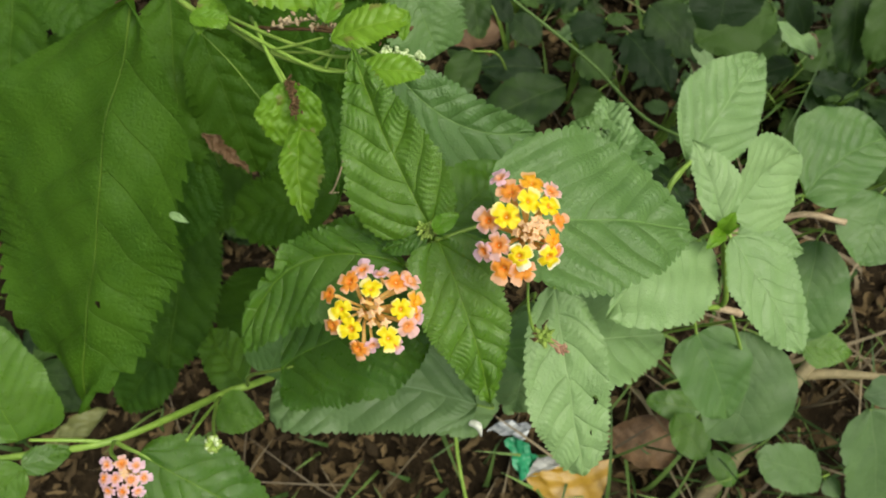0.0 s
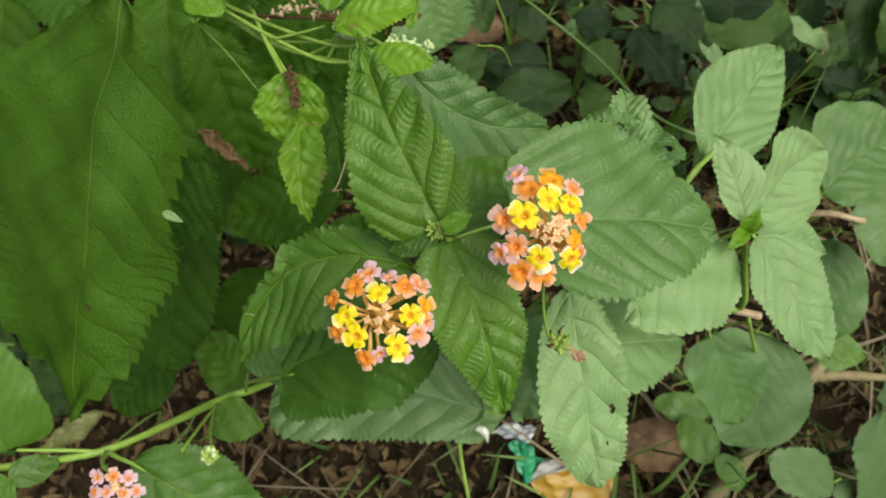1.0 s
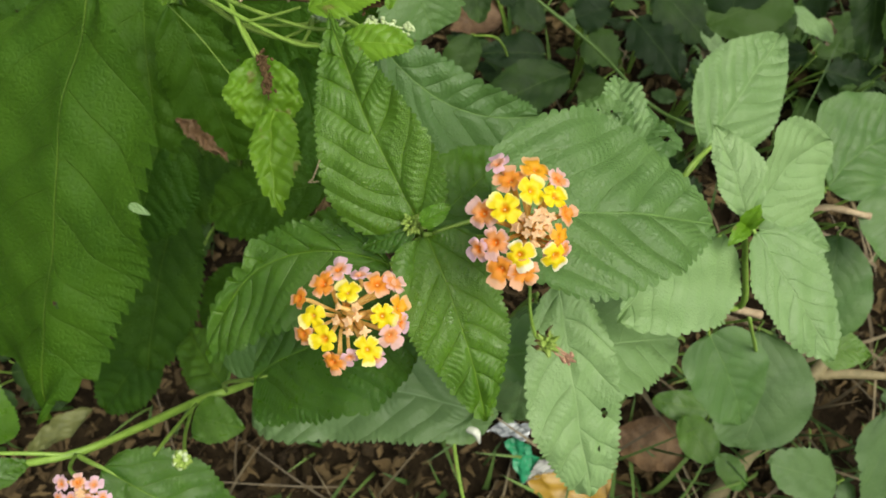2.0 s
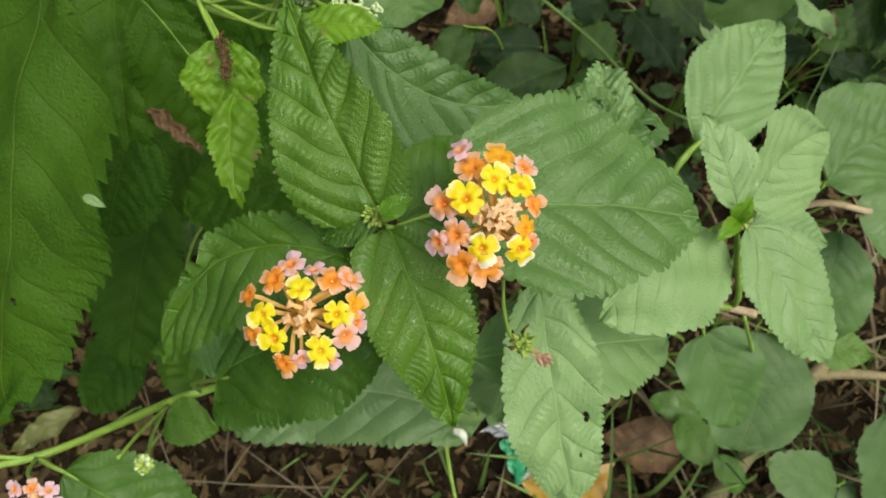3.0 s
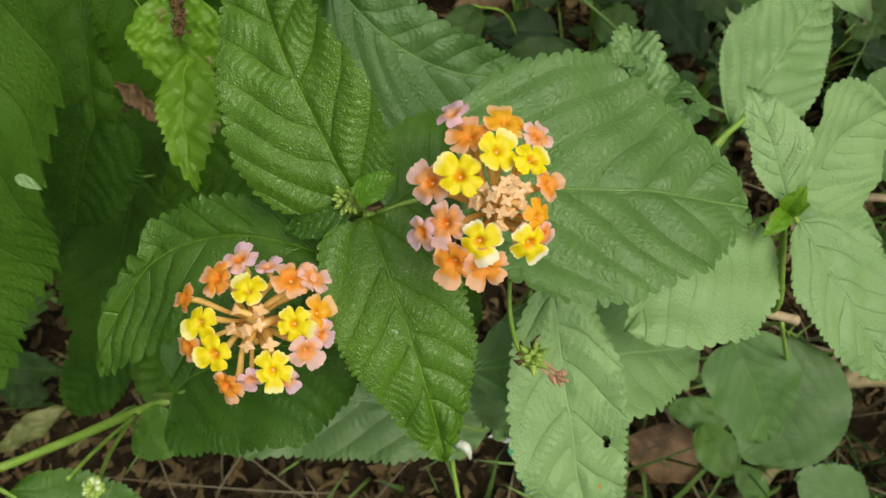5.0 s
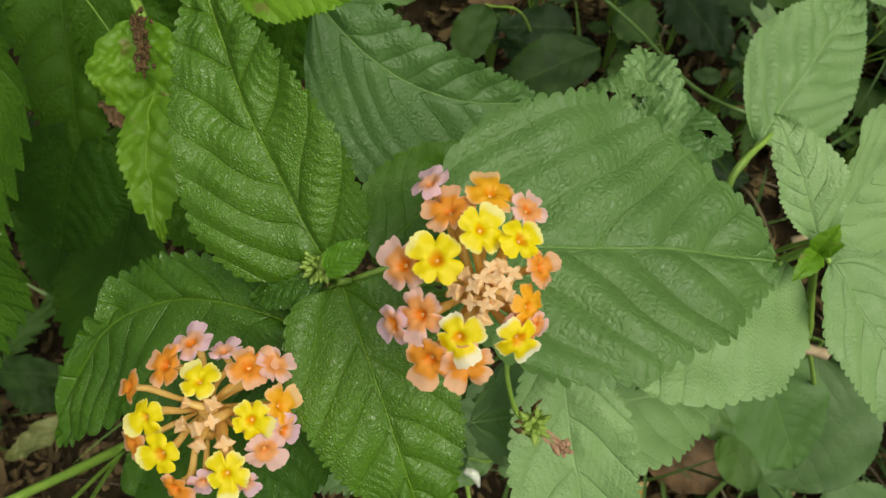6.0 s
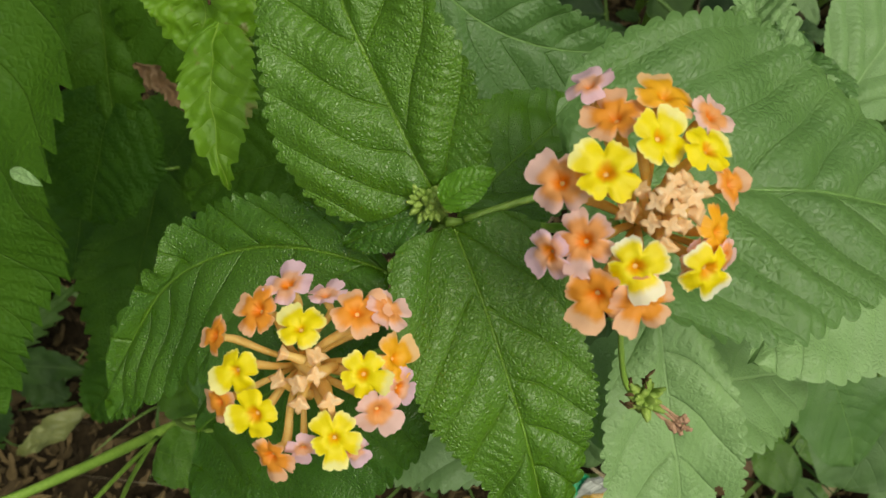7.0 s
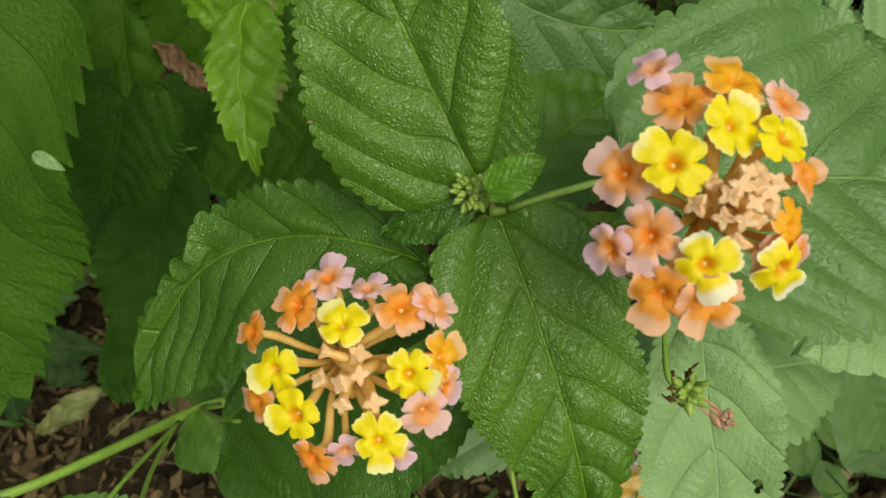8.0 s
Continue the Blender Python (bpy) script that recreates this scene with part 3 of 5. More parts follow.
leaf(shrub, LANTANA_MID, (0.2721, 0.1267, 0.4338), (0.2618, 0.0561, 0.4038), 0.0584, a=0.50, b=0.50, arch=0.05, tooth=0.018, teeth=24, relief=0.011)
leaf(shrub, LANTANA_MID, (0.1734, 0.0567, 0.4540), (0.2026, 0.0006, 0.4179), 0.0537, a=0.36, b=0.65, bow=-0.02, lobe=0.06, arch=0.05, tooth=0.012, teeth=24, relief=0.010, petiole=(0.1560, 0.0900, 0.4900))
leaf(shrub, GREY_WEED, (0.2304, 0.0661, 0.3895), (0.2229, -0.0174, 0.3553), 0.0718, a=0.53, b=0.43, bow=-0.072, asym=-0.11, arch=0.055, tooth=0.012, teeth=24, relief=0.010)
leaf(shrub, LANTANA_PALE, (0.1523, 0.0941, 0.5968), (0.1908, 0.0869, 0.5860), 0.0266, arch=0.05, tooth=0.030, teeth=12)
leaf(shrub, LANTANA, (0.2974, 0.0600, 0.3319), (0.3410, 0.0533, 0.3304), 0.0321, arch=0.05, teeth=16)

leaf(shrub, YOUNG, (0.1237, 0.0816, 0.6548), (0.1272, 0.0882, 0.6636), 0.0071, teeth=8, cols=7, fold=0.4)
leaf(shrub, YOUNG, (0.1241, 0.0816, 0.6548), (0.1144, 0.0722, 0.6602), 0.0066, teeth=8, cols=7, fold=0.4)
leaf(shrub, YOUNG, (0.1246, 0.0823, 0.6550), (0.1296, 0.0827, 0.6606), 0.0057, teeth=8, cols=7, fold=0.4)
sprig = part("bud_tuft", mesh_from("bud_tuft", *tube_data([(-0.1039, -0.0086, 0.6264), (-0.1023, -0.0105, 0.6316)], [0.0016, 0.001], 8, 3), [BRACT]), shrub, None, "cluster of small green flower buds")
for i in range(16):
    a = i * 2.4
    d = Vector((math.cos(a) * (0.4 + 0.04 * i), math.sin(a) * (0.4 + 0.04 * i), 0.7)).normalized()
    p0 = Vector((-0.1028, -0.0110, 0.6296))
    part("bract", mesh_from("bract", *tube_data([p0, p0 + d * 0.003, p0 + d * 0.0050], [0.0006, 0.0013, 0.0009], 7, 3), [BEAD if i % 3 == 0 else BRACT]), sprig)

# stems of the shrub
stem(shrub, [(-0.0029, 0.0600, 0.7340), (0.0102, 0.0615, 0.7240), (0.0247, 0.0634, 0.7140), (0.0407, 0.0663, 0.6960), (0.0700, 0.0760, 0.6200), (0.1000, 0.0860, 0.5400), (0.2531, 0.1818, 0.0081)], [0.0009, 0.0010, 0.0011, 0.0013, 0.0017, 0.002, 0.0028])
stem(shrub, [(0.1257, 0.0836, 0.6497), (0.1393, 0.0749, 0.6111), (0.1526, 0.0608, 0.5658), (0.1329, 0.0670, 0.5542), (0.1971, 0.1432, 0.2207)], [0.001, 0.0014, 0.0017, 0.002, 0.0024])
stem(shrub, [(0.1644, 0.0569, 0.5612), (0.1407, 0.0620, 0.5660)], [0.0024, 0.0022], STEM_DRY)
stem(shrub, [(0.1435, 0.1453, 0.5708), (0.1238, 0.1242, 0.5811), (0.1258, 0.1039, 0.5436)], [0.0013, 0.0015, 0.002])
stem(shrub, [(0.2683, 0.1281, 0.4825), (0.2355, 0.1331, 0.4836), (0.1871, 0.1197, 0.4734)], [0.0022, 0.0022, 0.0025], STEM_DRY)
stem(shrub, [(0.1757, 0.0608, 0.5161), (0.2161, 0.0427, 0.4202)], [0.0011, 0.0012])

# ---- flower heads ----
def floret_mesh(kind, size, lobes, seed, outward):
    """The face of a floret: ruffled lobes round a throat; faces +z, throat at the origin. The lobe at the angle outward is the largest and palest."""
    rng = np.random.default_rng(seed)
    per = 14
    rings, segs = 8, lobes * per
    verts, faces, uvs = [], [], []
    turn = outward - math.pi / lobes
    lob = [1.12] + [rng.uniform(0.80, 1.06) for _ in range(lobes - 1)]
    pale = [0.34] + [rng.uniform(-0.10, 0.16) for _ in range(lobes - 1)]
    sag = [rng.uniform(-0.15, 0.35)] + [rng.uniform(-0.3, 0.2) for _ in range(lobes - 1)]
    skew = rng.uniform(-0.12, 0.12, lobes)
    w = rng.uniform(0, 6.28, 3)
    for i in range(rings + 1):
        q = i / rings
        for j in range(segs):
            n = j // per
            fr = (j % per) / per
            a = 2 * math.pi * j / segs + skew[n] * math.sin(math.pi * fr)
            bell = math.sin(math.pi * fr)
            out = 0.56 + 0.44 * min(1.0, bell / 0.55) ** 0.7 - 0.04 * max(0.0, math.sin(math.pi * (fr - 0.25) * 2)) + 0.04 * math.sin(23 * a + w[0]) * bell
            r = size * q * ((1 - q) * 0.95 + q * out * lob[n])
            z = size * (0.10 * math.sin(math.pi * min(q * 1.3, 1.0)) - 0.32 * (1 - q) ** 4 + sag[n] * q * q * bell + 0.05 * q * q * math.sin(7 * a + w[1]) - 0.06 * q ** 3 * (1 - bell))
            verts.append((r * math.cos(a + turn), r * math.sin(a + turn), z))
            uvs.append((q * (1 + pale[n] * bell), fr))
    for i in range(rings):
        for j in range(segs):
            k = (j + 1) % segs
            faces.append((i * segs + j, i * segs + k, (i + 1) * segs + k, (i + 1) * segs + j))
    return mesh_from("floret", verts, faces, [PETAL[kind]], uvs)


def floret(head, centre, root, dx, dy, dz, kind, size, lean=1.0):
    """A floret of a head: its face at an offset in metres from the head's centre, its tube running back to the root."""
    SERIAL[0] += 1
    at = Vector(centre) + Vector((dx, dy, dz))
    rnd = random.Random(SERIAL[0])
    out = Vector((dx * lean, dy * lean, 0.011)) + Vector((rnd.uniform(-1, 1), rnd.uniform(-1, 1), 0)) * 0.003
    turn = out.to_track_quat("Z", "Y").to_matrix().to_4x4()
    m = Matrix.Translation(at) @ turn
    inv = m.inverted()
    side = inv.to_3x3() @ Vector((dx, dy, 0.001))
    me = floret_mesh(kind, size * 1.04, 5 if rnd.random() < 0.25 else 4, SERIAL[0], math.atan2(side.y, side.x) + rnd.uniform(-0.6, 0.6))
    face = part("floret", me, head, m)
    end = inv @ Vector(root)
    v, f = tube_data([(0, 0, -0.22 * size), (0, 0, -0.55 * size), (0, 0, -1.2 * size), end * 0.6, end], [size * 0.27, size * 0.18, size * 0.20, size * 0.15, size * 0.10], 8, 5)
    tube = mesh_from("floret_tube", v, f, [TUBE])
    # face and tube are one piece
    bm = bmesh.new()
    bm.from_mesh(me)
    n = len(bm.faces)
    bm.from_mesh(tube)
    for g in list(bm.faces)[n:]:
        g.material_index = 1
    bm.to_mesh(me)
    bm.free()
    me.materials.append(TUBE)
    bpy.data.meshes.remove(tube)
    return face


def bud(head, centre, root, dx, dy, dz, size=0.0012, fan=(0.0, 0.0)):
    """An unopened floret: a tube with a squarish four-cornered tip."""
    SERIAL[0] += 1
    rnd = random.Random(SERIAL[0])
    at = Vector(centre) + Vector((dx, dy, dz))
    out = Vector(((dx - fan[0]) * 2.0, (dy - fan[1]) * 2.0, 0.009)).normalized()
    m = Matrix.Translation(at) @ out.to_track_quat("Z", "Y").to_matrix().to_4x4() @ Matrix.Rotation(rnd.uniform(0, 1.5), 4, "Z")
    m = m @ Euler((rnd.uniform(-0.45, 0.45), rnd.uniform(-0.45, 0.45), 0)).to_matrix().to_4x4()
    size *= rnd.uniform(0.8, 1.2)
    end = m.inverted() @ Vector(root)
    prof = [(-0.05, 0.20, 0.3), (0.10, 0.50, 0.8), (0.12, 0.78, 0.85), (-0.40, 0.62, 0.6), (-1.0, 0.42, 0.1), (-2.6, 0.60, 0.0), (-5.0, 0.46, 0.0)]
    verts, faces = [(0, 0, 0.15 * size)], []
    seg = 16
    for z, r, star in prof:
        for j in range(seg):
            a = 2 * math.pi * j / seg
            rr = size * r * (1 + star * 0.55 * math.cos(4 * a))
            verts.append((rr * math.cos(a), rr * math.sin(a), z * size))
    for j in range(seg):
        verts.append((end.x + 0.30 * size * math.cos(2 * math.pi * j / seg), end.y + 0.30 * size * math.sin(2 * math.pi * j / seg), end.z))
    for j in range(seg):
        faces.append((0, 1 + j, 1 + (j + 1) % seg))
    for i in range(len(prof)):
        for j in range(seg):
            k = (j + 1) % seg
            faces.append((1 + i * seg + j, 1 + (i + 1) * seg + j, 1 + (i + 1) * seg + k, 1 + i * seg + k))
    fm = [0 if n < seg * 5 else 1 for n in range(len(faces))]
    return part("bud", mesh_from("bud", verts, faces, [BUD, TUBE], None, fm), head, m)


def head_base(centre, root, label):
    """The green receptacle that carries the florets of one head."""
    v, f = tube_data([Vector(root) - Vector((0, 0, 0.003)), Vector(root), Vector(root) + Vector((0, 0, 0.0025))], [0.0010, 0.0022, 0.0006], 10, 4)
    return part("flower_head", mesh_from("flower_head", v, f, [BRACT]), shrub, None, label)


def flower_head(centre, root, label, mm, rows, buds):
    """mm: metres per unit of the rows' offsets (right, up, height)."""
    head = head_base(centre, root, label)
    for dx, dy, dz, kind, size, lean in rows:
        floret(head, centre, root, dx * mm, dy * mm, dz * mm, kind, size * mm, lean)
    mid = [sum(b[i] for b in buds) / len(buds) * mm for i in (0, 1)]
    for dx, dy, dz in buds:
        r = math.hypot(dx * mm - mid[0], dy * mm - mid[1])
        bud(head, centre, root, dx * mm, dy * mm, dz * mm + 0.0015 - 0.35 * r, 0.00150, mid)
    return head


HA = (-0.0215, 0.0349, 0.7516)
flower_head(HA, (HA[0] - 0.0031, HA[1] + 0.0004, HA[2] - 0.012), "round lantana head of yellow, orange and pink florets", 0.001, [
    (-1.1, 4.9, 1.5, "yellow", 3.7, 0.30), (-10.4, -1.5, 0.5, "yellow", 3.7, 0.50), (-7.0, -7.6, 0.5, "yellow", 3.8, 0.45), (8.4, -1.5, 1.0, "yellow", 3.8, 0.35), (4.6, -10.6, 0.5, "yellow", 3.9, 0.45),
    (-8.0, 7.6, -1.0, "orange", 3.9, 0.50), (-4.1, 11.7, -2.0, "pink", 3.7, 0.90), (1.6, 10.3, -2.8, "pink", 3.2, 0.90), (6.8, 7.6, -0.8, "orange", 4.5, 0.40), (11.1, 8.1, -2.2, "salmon", 3.6, 0.90), (12.7, 1.0, -1.5, "amber", 3.8, 0.80),
    (13.2, -3.3, -2.8, "pink", 3.3, 1.10), (10.5, -6.6, -1.5, "salmon", 3.9, 0.60), (-14.6, 3.7, -2.2, "orange", 3.3, 0.50), (-13.3, -6.0, -2.4, "orange", 3.3, 0.60), (-5.0, -13.5, -2.2, "orange", 3.7, 0.55), (-0.6, -12.3, -3.2, "pink", 2.8, 0.70),
    (6.8, -12.3, -3.2, "pink", 3.0, 1.20)],
    [(-4.3, -2.5, 0.2), (-1.0, -3.2, 1.0), (-0.7, -6.1, 0.6), (1.7, -1.9, 0.8), (3.7, -5.6, 0.3), (-4.1, 1.3, 0.2), (1.5, 1.2, 0.6)])

HB = (0.0232, 0.0565, 0.7682)
flower_head(HB, (HB[0] + 0.002, HB[1] - 0.001, HB[2] - 0.012), "round lantana head, salmon buds ringed by yellow florets", 0.001, [
    (-4.4, 2.4, 1.5, "yellow", 4.3, 0.30), (2.5, 7.1, 1.5, "yellow", 4.0, 0.35), (8.7, 5.8, 0.5, "yellow", 3.7, 0.75), (-0.7, -9.5, 0.8, "cream", 4.0, 0.50), (8.4, -9.5, -0.5, "cream", 4.0, 0.80), (-2.7, 10.7, -1.3, "orange", 4.4, 0.50),
    (-5.9, 15.6, -2.6, "pink", 3.7, 0.45), (3.9, 13.8, -1.6, "amber", 4.4, 0.25), (9.8, 11.1, -2.0, "salmon", 3.3, 0.45), (-9.7, 2.0, -1.8, "salmon", 4.5, 0.60), (-6.8, -6.0, -0.8, "salmon", 4.2, 0.45), (-11.1, -7.2, -2.8, "pink", 3.6, 0.90),
    (-5.2, -12.8, -2.2, "orange", 4.5, 0.60), (0.6, -13.3, -2.2, "orange", 4.3, 0.70), (11.8, 1.8, -1.5, "orange", 3.6, 1.00), (10.0, -4.4, -1.5, "amber", 3.4, 1.20), (7.7, -7.5, -3.5, "pink", 3.2, 1.00), (11.0, -7.4, -3.0, "salmon", 2.9, 1.20)],
    [(-0.1, 0.4, 1.5), (-1.8, -2.3, 1.0), (0.9, -4.3, 2.2), (2.6, -7.1, 1.4), (7.0, -3.1, 1.8), (5.1, -4.8, 2.2), (6.0, 1.5, 1.6), (4.0, 1.2, 2.0), (7.5, 0.5, 1.4), (2.7, -0.8, 2.8), (4.5, -0.5, 2.6), (6.2, -1.2, 2.2), (3.9, -2.9, 3.2), (1.4, -1.8, 2.6), (3.1, -4.7, 2.6)])

HC = (-0.1339, -0.0224, 0.6530)
flower_head(HC, (HC[0], HC[1] + 0.001, HC[2] - 0.010), "small lantana head of pale pink florets with orange eyes", 0.00092, [
    (-8.0, 4.0, 0.0, "pink", 3.5, 0.5), (-0.6, 4.6, 1.0, "salmon", 3.4, 0.5), (5.6, 3.6, 0.0, "pink", 3.5, 0.6), (-8.8, -2.2, 0.0, "pink", 3.5, 0.6), (-3.0, -2.0, 1.5, "pink", 3.6, 0.3),
    (4.2, -2.6, 0.8, "salmon", 3.2, 0.4), (9.4, -2.0, -0.6, "pink", 3.4, 0.8), (-6.4, -7.6, 0.0, "pink", 3.5, 0.7), (0.4, -8.0, 0.0, "pink", 3.5, 0.6), (7.0, -7.8, -0.8, "pink", 3.4, 0.8), (-1.0, -13.0, -2.0, "pink", 3.4, 1.0)], [(1.2, 0.8, 1.2), (1.6, -0.6, 1.5)])

# flower stalks
stem(shrub, [(-0.0045, 0.0599, 0.7293), (0.0067, 0.0587, 0.7180), (0.0186, 0.0583, 0.7327), (HB[0] - 0.001, HB[1] - 0.001, HB[2] - 0.0135)], [0.0007, 0.0007, 0.0008, 0.001], STEM, "flower_stalk")
stem(shrub, [(-0.0050, 0.0599, 0.7293), (-0.0014, 0.0515, 0.7239), (-0.0107, 0.0403, 0.7270), (HA[0], HA[1] - 0.002, HA[2] - 0.0125)], [0.0007, 0.0007, 0.0008, 0.001], STEM, "flower_stalk")
stem(shrub, [(-0.1572, -0.0108, 0.6076), (-0.1491, -0.0158, 0.6286), (HC[0], HC[1] + 0.001, HC[2] - 0.0115)], [0.0009, 0.0008, 0.001], STEM, "flower_stalk")

# ---- the side branch with the small pink head ----
stem(shrub, [(-0.2186, -0.0193, 0.6094), (-0.1899, -0.0158, 0.6065), (-0.1592, -0.0102, 0.6040), (-0.1392, 0.0015, 0.5771), (-0.1234, 0.0155, 0.5341), (-0.1120, 0.0208, 0.5168), (-0.0919, 0.0428, 0.4202)], [0.0016, 0.0017, 0.0018, 0.0019, 0.0021, 0.0022, 0.0024])
stem(shrub, [(-0.1938, -0.0097, 0.6152), (-0.1753, -0.0099, 0.6115), (-0.1592, -0.0109, 0.6039)], [0.0008, 0.0009, 0.001], name="petiole")
stem(shrub, [(-0.1230, 0.0116, 0.5516), (-0.1197, -0.0009, 0.5950), (-0.1201, -0.0100, 0.6151)], [0.0009, 0.0008, 0.0008], name="petiole")
stem(shrub, [(-0.1245, 0.0101, 0.5513), (-0.1137, -0.0009, 0.5950), (-0.1039, -0.0091, 0.6263)], [0.0009, 0.0008, 0.0008], name="flower_stalk")
leaf(shrub, LANTANA, (-0.1976, -0.0098, 0.6169), (-0.2045, 0.0445, 0.6434), 0.0478, roll=5.5, a=0.43, b=0.93, fold=0.024, bow=-0.044, arch=0.067, asym=0.10, rooted=False, teeth=32, tooth=0.020, relief=0.013, cols=20)
leaf(shrub, LANTANA, (-0.1946, -0.0219, 0.6181), (-0.1765, -0.0141, 0.6069), 0.0132, arch=0.06, rooted=False, teeth=14, cols=8)
leaf(shrub, LANTANA, (-0.1934, -0.0224, 0.6180), (-0.2133, -0.0418, 0.6139), 0.0224, arch=0.06, rooted=False, teeth=16, cols=8)
leaf(shrub, LANTANA, (-0.1432, -0.0160, 0.6116), (-0.0789, -0.0522, 0.5858), 0.0417, roll=-3.8, a=0.53, b=0.93, fold=0.029, bow=0.008, arch=0.047, rooted=False, teeth=28, tooth=0.022, relief=0.020, veins=6, cols=22, petiole=(-0.1579, -0.0109, 0.6039))
leaf(shrub, LANTANA, (-0.1270, 0.0058, 0.5412), (-0.0989, -0.0008, 0.5453), 0.0236, arch=0.06, rooted=False, teeth=14, cols=8)
leaf(shrub, LANTANA, (-0.1185, 0.0201, 0.5166), (-0.1582, 0.0584, 0.4603), 0.0292, arch=0.06, rooted=False, teeth=14, cols=8)
leaf(shrub, LANTANA_MID, (-0.0944, 0.0226, 0.5632), (-0.0792, 0.0547, 0.5792), 0.0381, arch=0.06, rooted=False, teeth=16, cols=14)

# ---- the broad-leaved weed ----
weed = thing("broad_leaved_weed", (-0.30, 0.30, 0.0), "tall weed with large dark green serrated drooping leaves", "weed")
SAW = dict(round_teeth=False, tooth=0.040, rise=0.6, curve=0.9)
leaf(weed, WEED, (-0.1375, 0.1809, 0.6797), (-0.1769, 0.0032, 0.5985), 0.1200, roll=15.0, a=0.81, b=0.95, fold=-0.264, bow=-0.018, arch=0.052, asym=0.32, relief=0.007, veins=9, teeth=27, tooth=0.026, round_teeth=False, cols=30, detail=11, wave=0.020, crumple=0.006, rise=0.6, curve=0.9, holes=((0.690, -0.22, 0.011), (0.555, -1.0, 0.012), (0.69, -1.02, 0.008)))
leaf(weed, LANTANA_PALE, (-0.1110, 0.0815, 0.6862), (-0.1030, 0.0778, 0.6850), 0.0034, teeth=4, cols=6, tooth=0.01, name="torn_flap", label="pale turned-up flap at a tear")
leaf(weed, WEED, (-0.2890, 0.2931, 0.5102), (-0.2959, 0.1989, 0.4810), 0.0554, arch=0.05, a=0.6, b=0.7, teeth=22, **SAW)
leaf(weed, WEED, (-0.2242, 0.2626, 0.5774), (-0.2052, 0.2160, 0.5674), 0.0478, arch=0.05, a=0.6, b=0.7, teeth=20, **SAW)
leaf(weed, WEED, (-0.1512, 0.2325, 0.5986), (-0.1437, 0.1269, 0.5669), 0.0449, arch=0.05, a=0.6, b=0.7, teeth=22, **SAW)
leaf(weed, WEED, (-0.1292, 0.2027, 0.6106), (-0.1074, 0.1408, 0.5552), 0.0419, arch=0.05, a=0.6, b=0.6, teeth=20, **SAW)
leaf(weed, WEED, (-0.0547, 0.1427, 0.6763), (-0.0444, 0.0930, 0.6706), 0.0180, bow=-0.05, arch=0.06, a=0.56, b=0.74, teeth=18, cols=16, relief=0.03, **SAW)
leaf(weed, WEED, (-0.0589, 0.1304, 0.5493), (-0.1270, 0.1159, 0.5351), 0.0483, arch=0.05, a=0.6, b=0.6, teeth=20, **SAW)
leaf(weed, WEED, (-0.1427, 0.1493, 0.5750), (-0.1580, 0.0966, 0.5550), 0.0570, arch=0.05, a=0.6, b=0.6, teeth=20, cols=18, **SAW)
leaf(weed, WEED, (-0.1786, 0.1509, 0.4432), (-0.2016, 0.0356, 0.4095), 0.0651, arch=0.05, a=0.6, b=0.6, teeth=22, **SAW)
leaf(weed, WEED, (-0.2267, 0.0732, 0.3163), (-0.2802, 0.0098, 0.2844), 0.0565, arch=0.05, a=0.6, b=0.6, teeth=18, **SAW)
leaf(weed, WEED, (-0.1517, 0.1994, 0.4351), (-0.2006, 0.1317, 0.4207), 0.0693, arch=0.05, a=0.6, b=0.6, teeth=18, **SAW)
leaf(weed, LANTANA_MID, (-0.0224, 0.2463, 0.5923), (-0.0028, 0.2085, 0.5659), 0.0468, arch=0.05, a=0.6, b=0.42, teeth=11, round_teeth=False, tooth=0.07, detail=8)
# its yellow-green flowering tops
leaf(weed, YOUNG, (-0.0607, 0.1300, 0.7064), (-0.0621, 0.1065, 0.6963), 0.0266, roll=-4.1, a=0.62, b=0.60, fold=0.30, bow=-0.032, arch=0.10, asym=-0.08, teeth=13, relief=0.026, crumple=0.026, cols=18, **SAW)
leaf(weed, YOUNG, (-0.0550, 0.1088, 0.7088), (-0.0522, 0.0734, 0.7010), 0.0168, roll=-0.3, a=0.51, b=1.04, fold=0.193, bow=0.051, arch=0.046, asym=-0.20, teeth=15, relief=0.024, crumple=0.014, cols=18, **SAW)
# dark leaves under the flowering tops
leaf(weed, WEED, (-0.0719, 0.2344, 0.5898), (-0.1041, 0.1888, 0.5433), 0.0541, arch=0.05, a=0.6, b=0.8, teeth=20, **SAW)
leaf(weed, WEED, (-0.0493, 0.2408, 0.5727), (-0.0701, 0.1858, 0.5242), 0.0497, arch=0.05, a=0.6, b=0.8, teeth=20, **SAW)
leaf(weed, WEED, (-0.1118, 0.1995, 0.5087), (-0.0861, 0.1523, 0.4803), 0.0554, arch=0.05, a=0.6, b=0.8, teeth=20, **SAW)
leaf(weed, WEED, (-0.1239, 0.2567, 0.5577), (-0.1296, 0.2204, 0.5132), 0.0447, arch=0.05, a=0.6, b=0.8, teeth=20, **SAW)
leaf(weed, WEED, (-0.0246, 0.2567, 0.5577), (-0.0369, 0.2204, 0.5132), 0.0481, arch=0.05, a=0.6, b=0.8, teeth=20, **SAW)
leaf(weed, WEED, (-0.2535, 0.2667, 0.4678), (-0.2982, 0.2194, 0.4394), 0.0592, arch=0.05, a=0.6, b=0.8, teeth=20, **SAW)
leaf(weed, WEED, (-0.0512, 0.1079, 0.5261), (-0.0976, 0.0670, 0.4806), 0.0516, arch=0.05, a=0.6, b=0.8, teeth=20, **SAW)
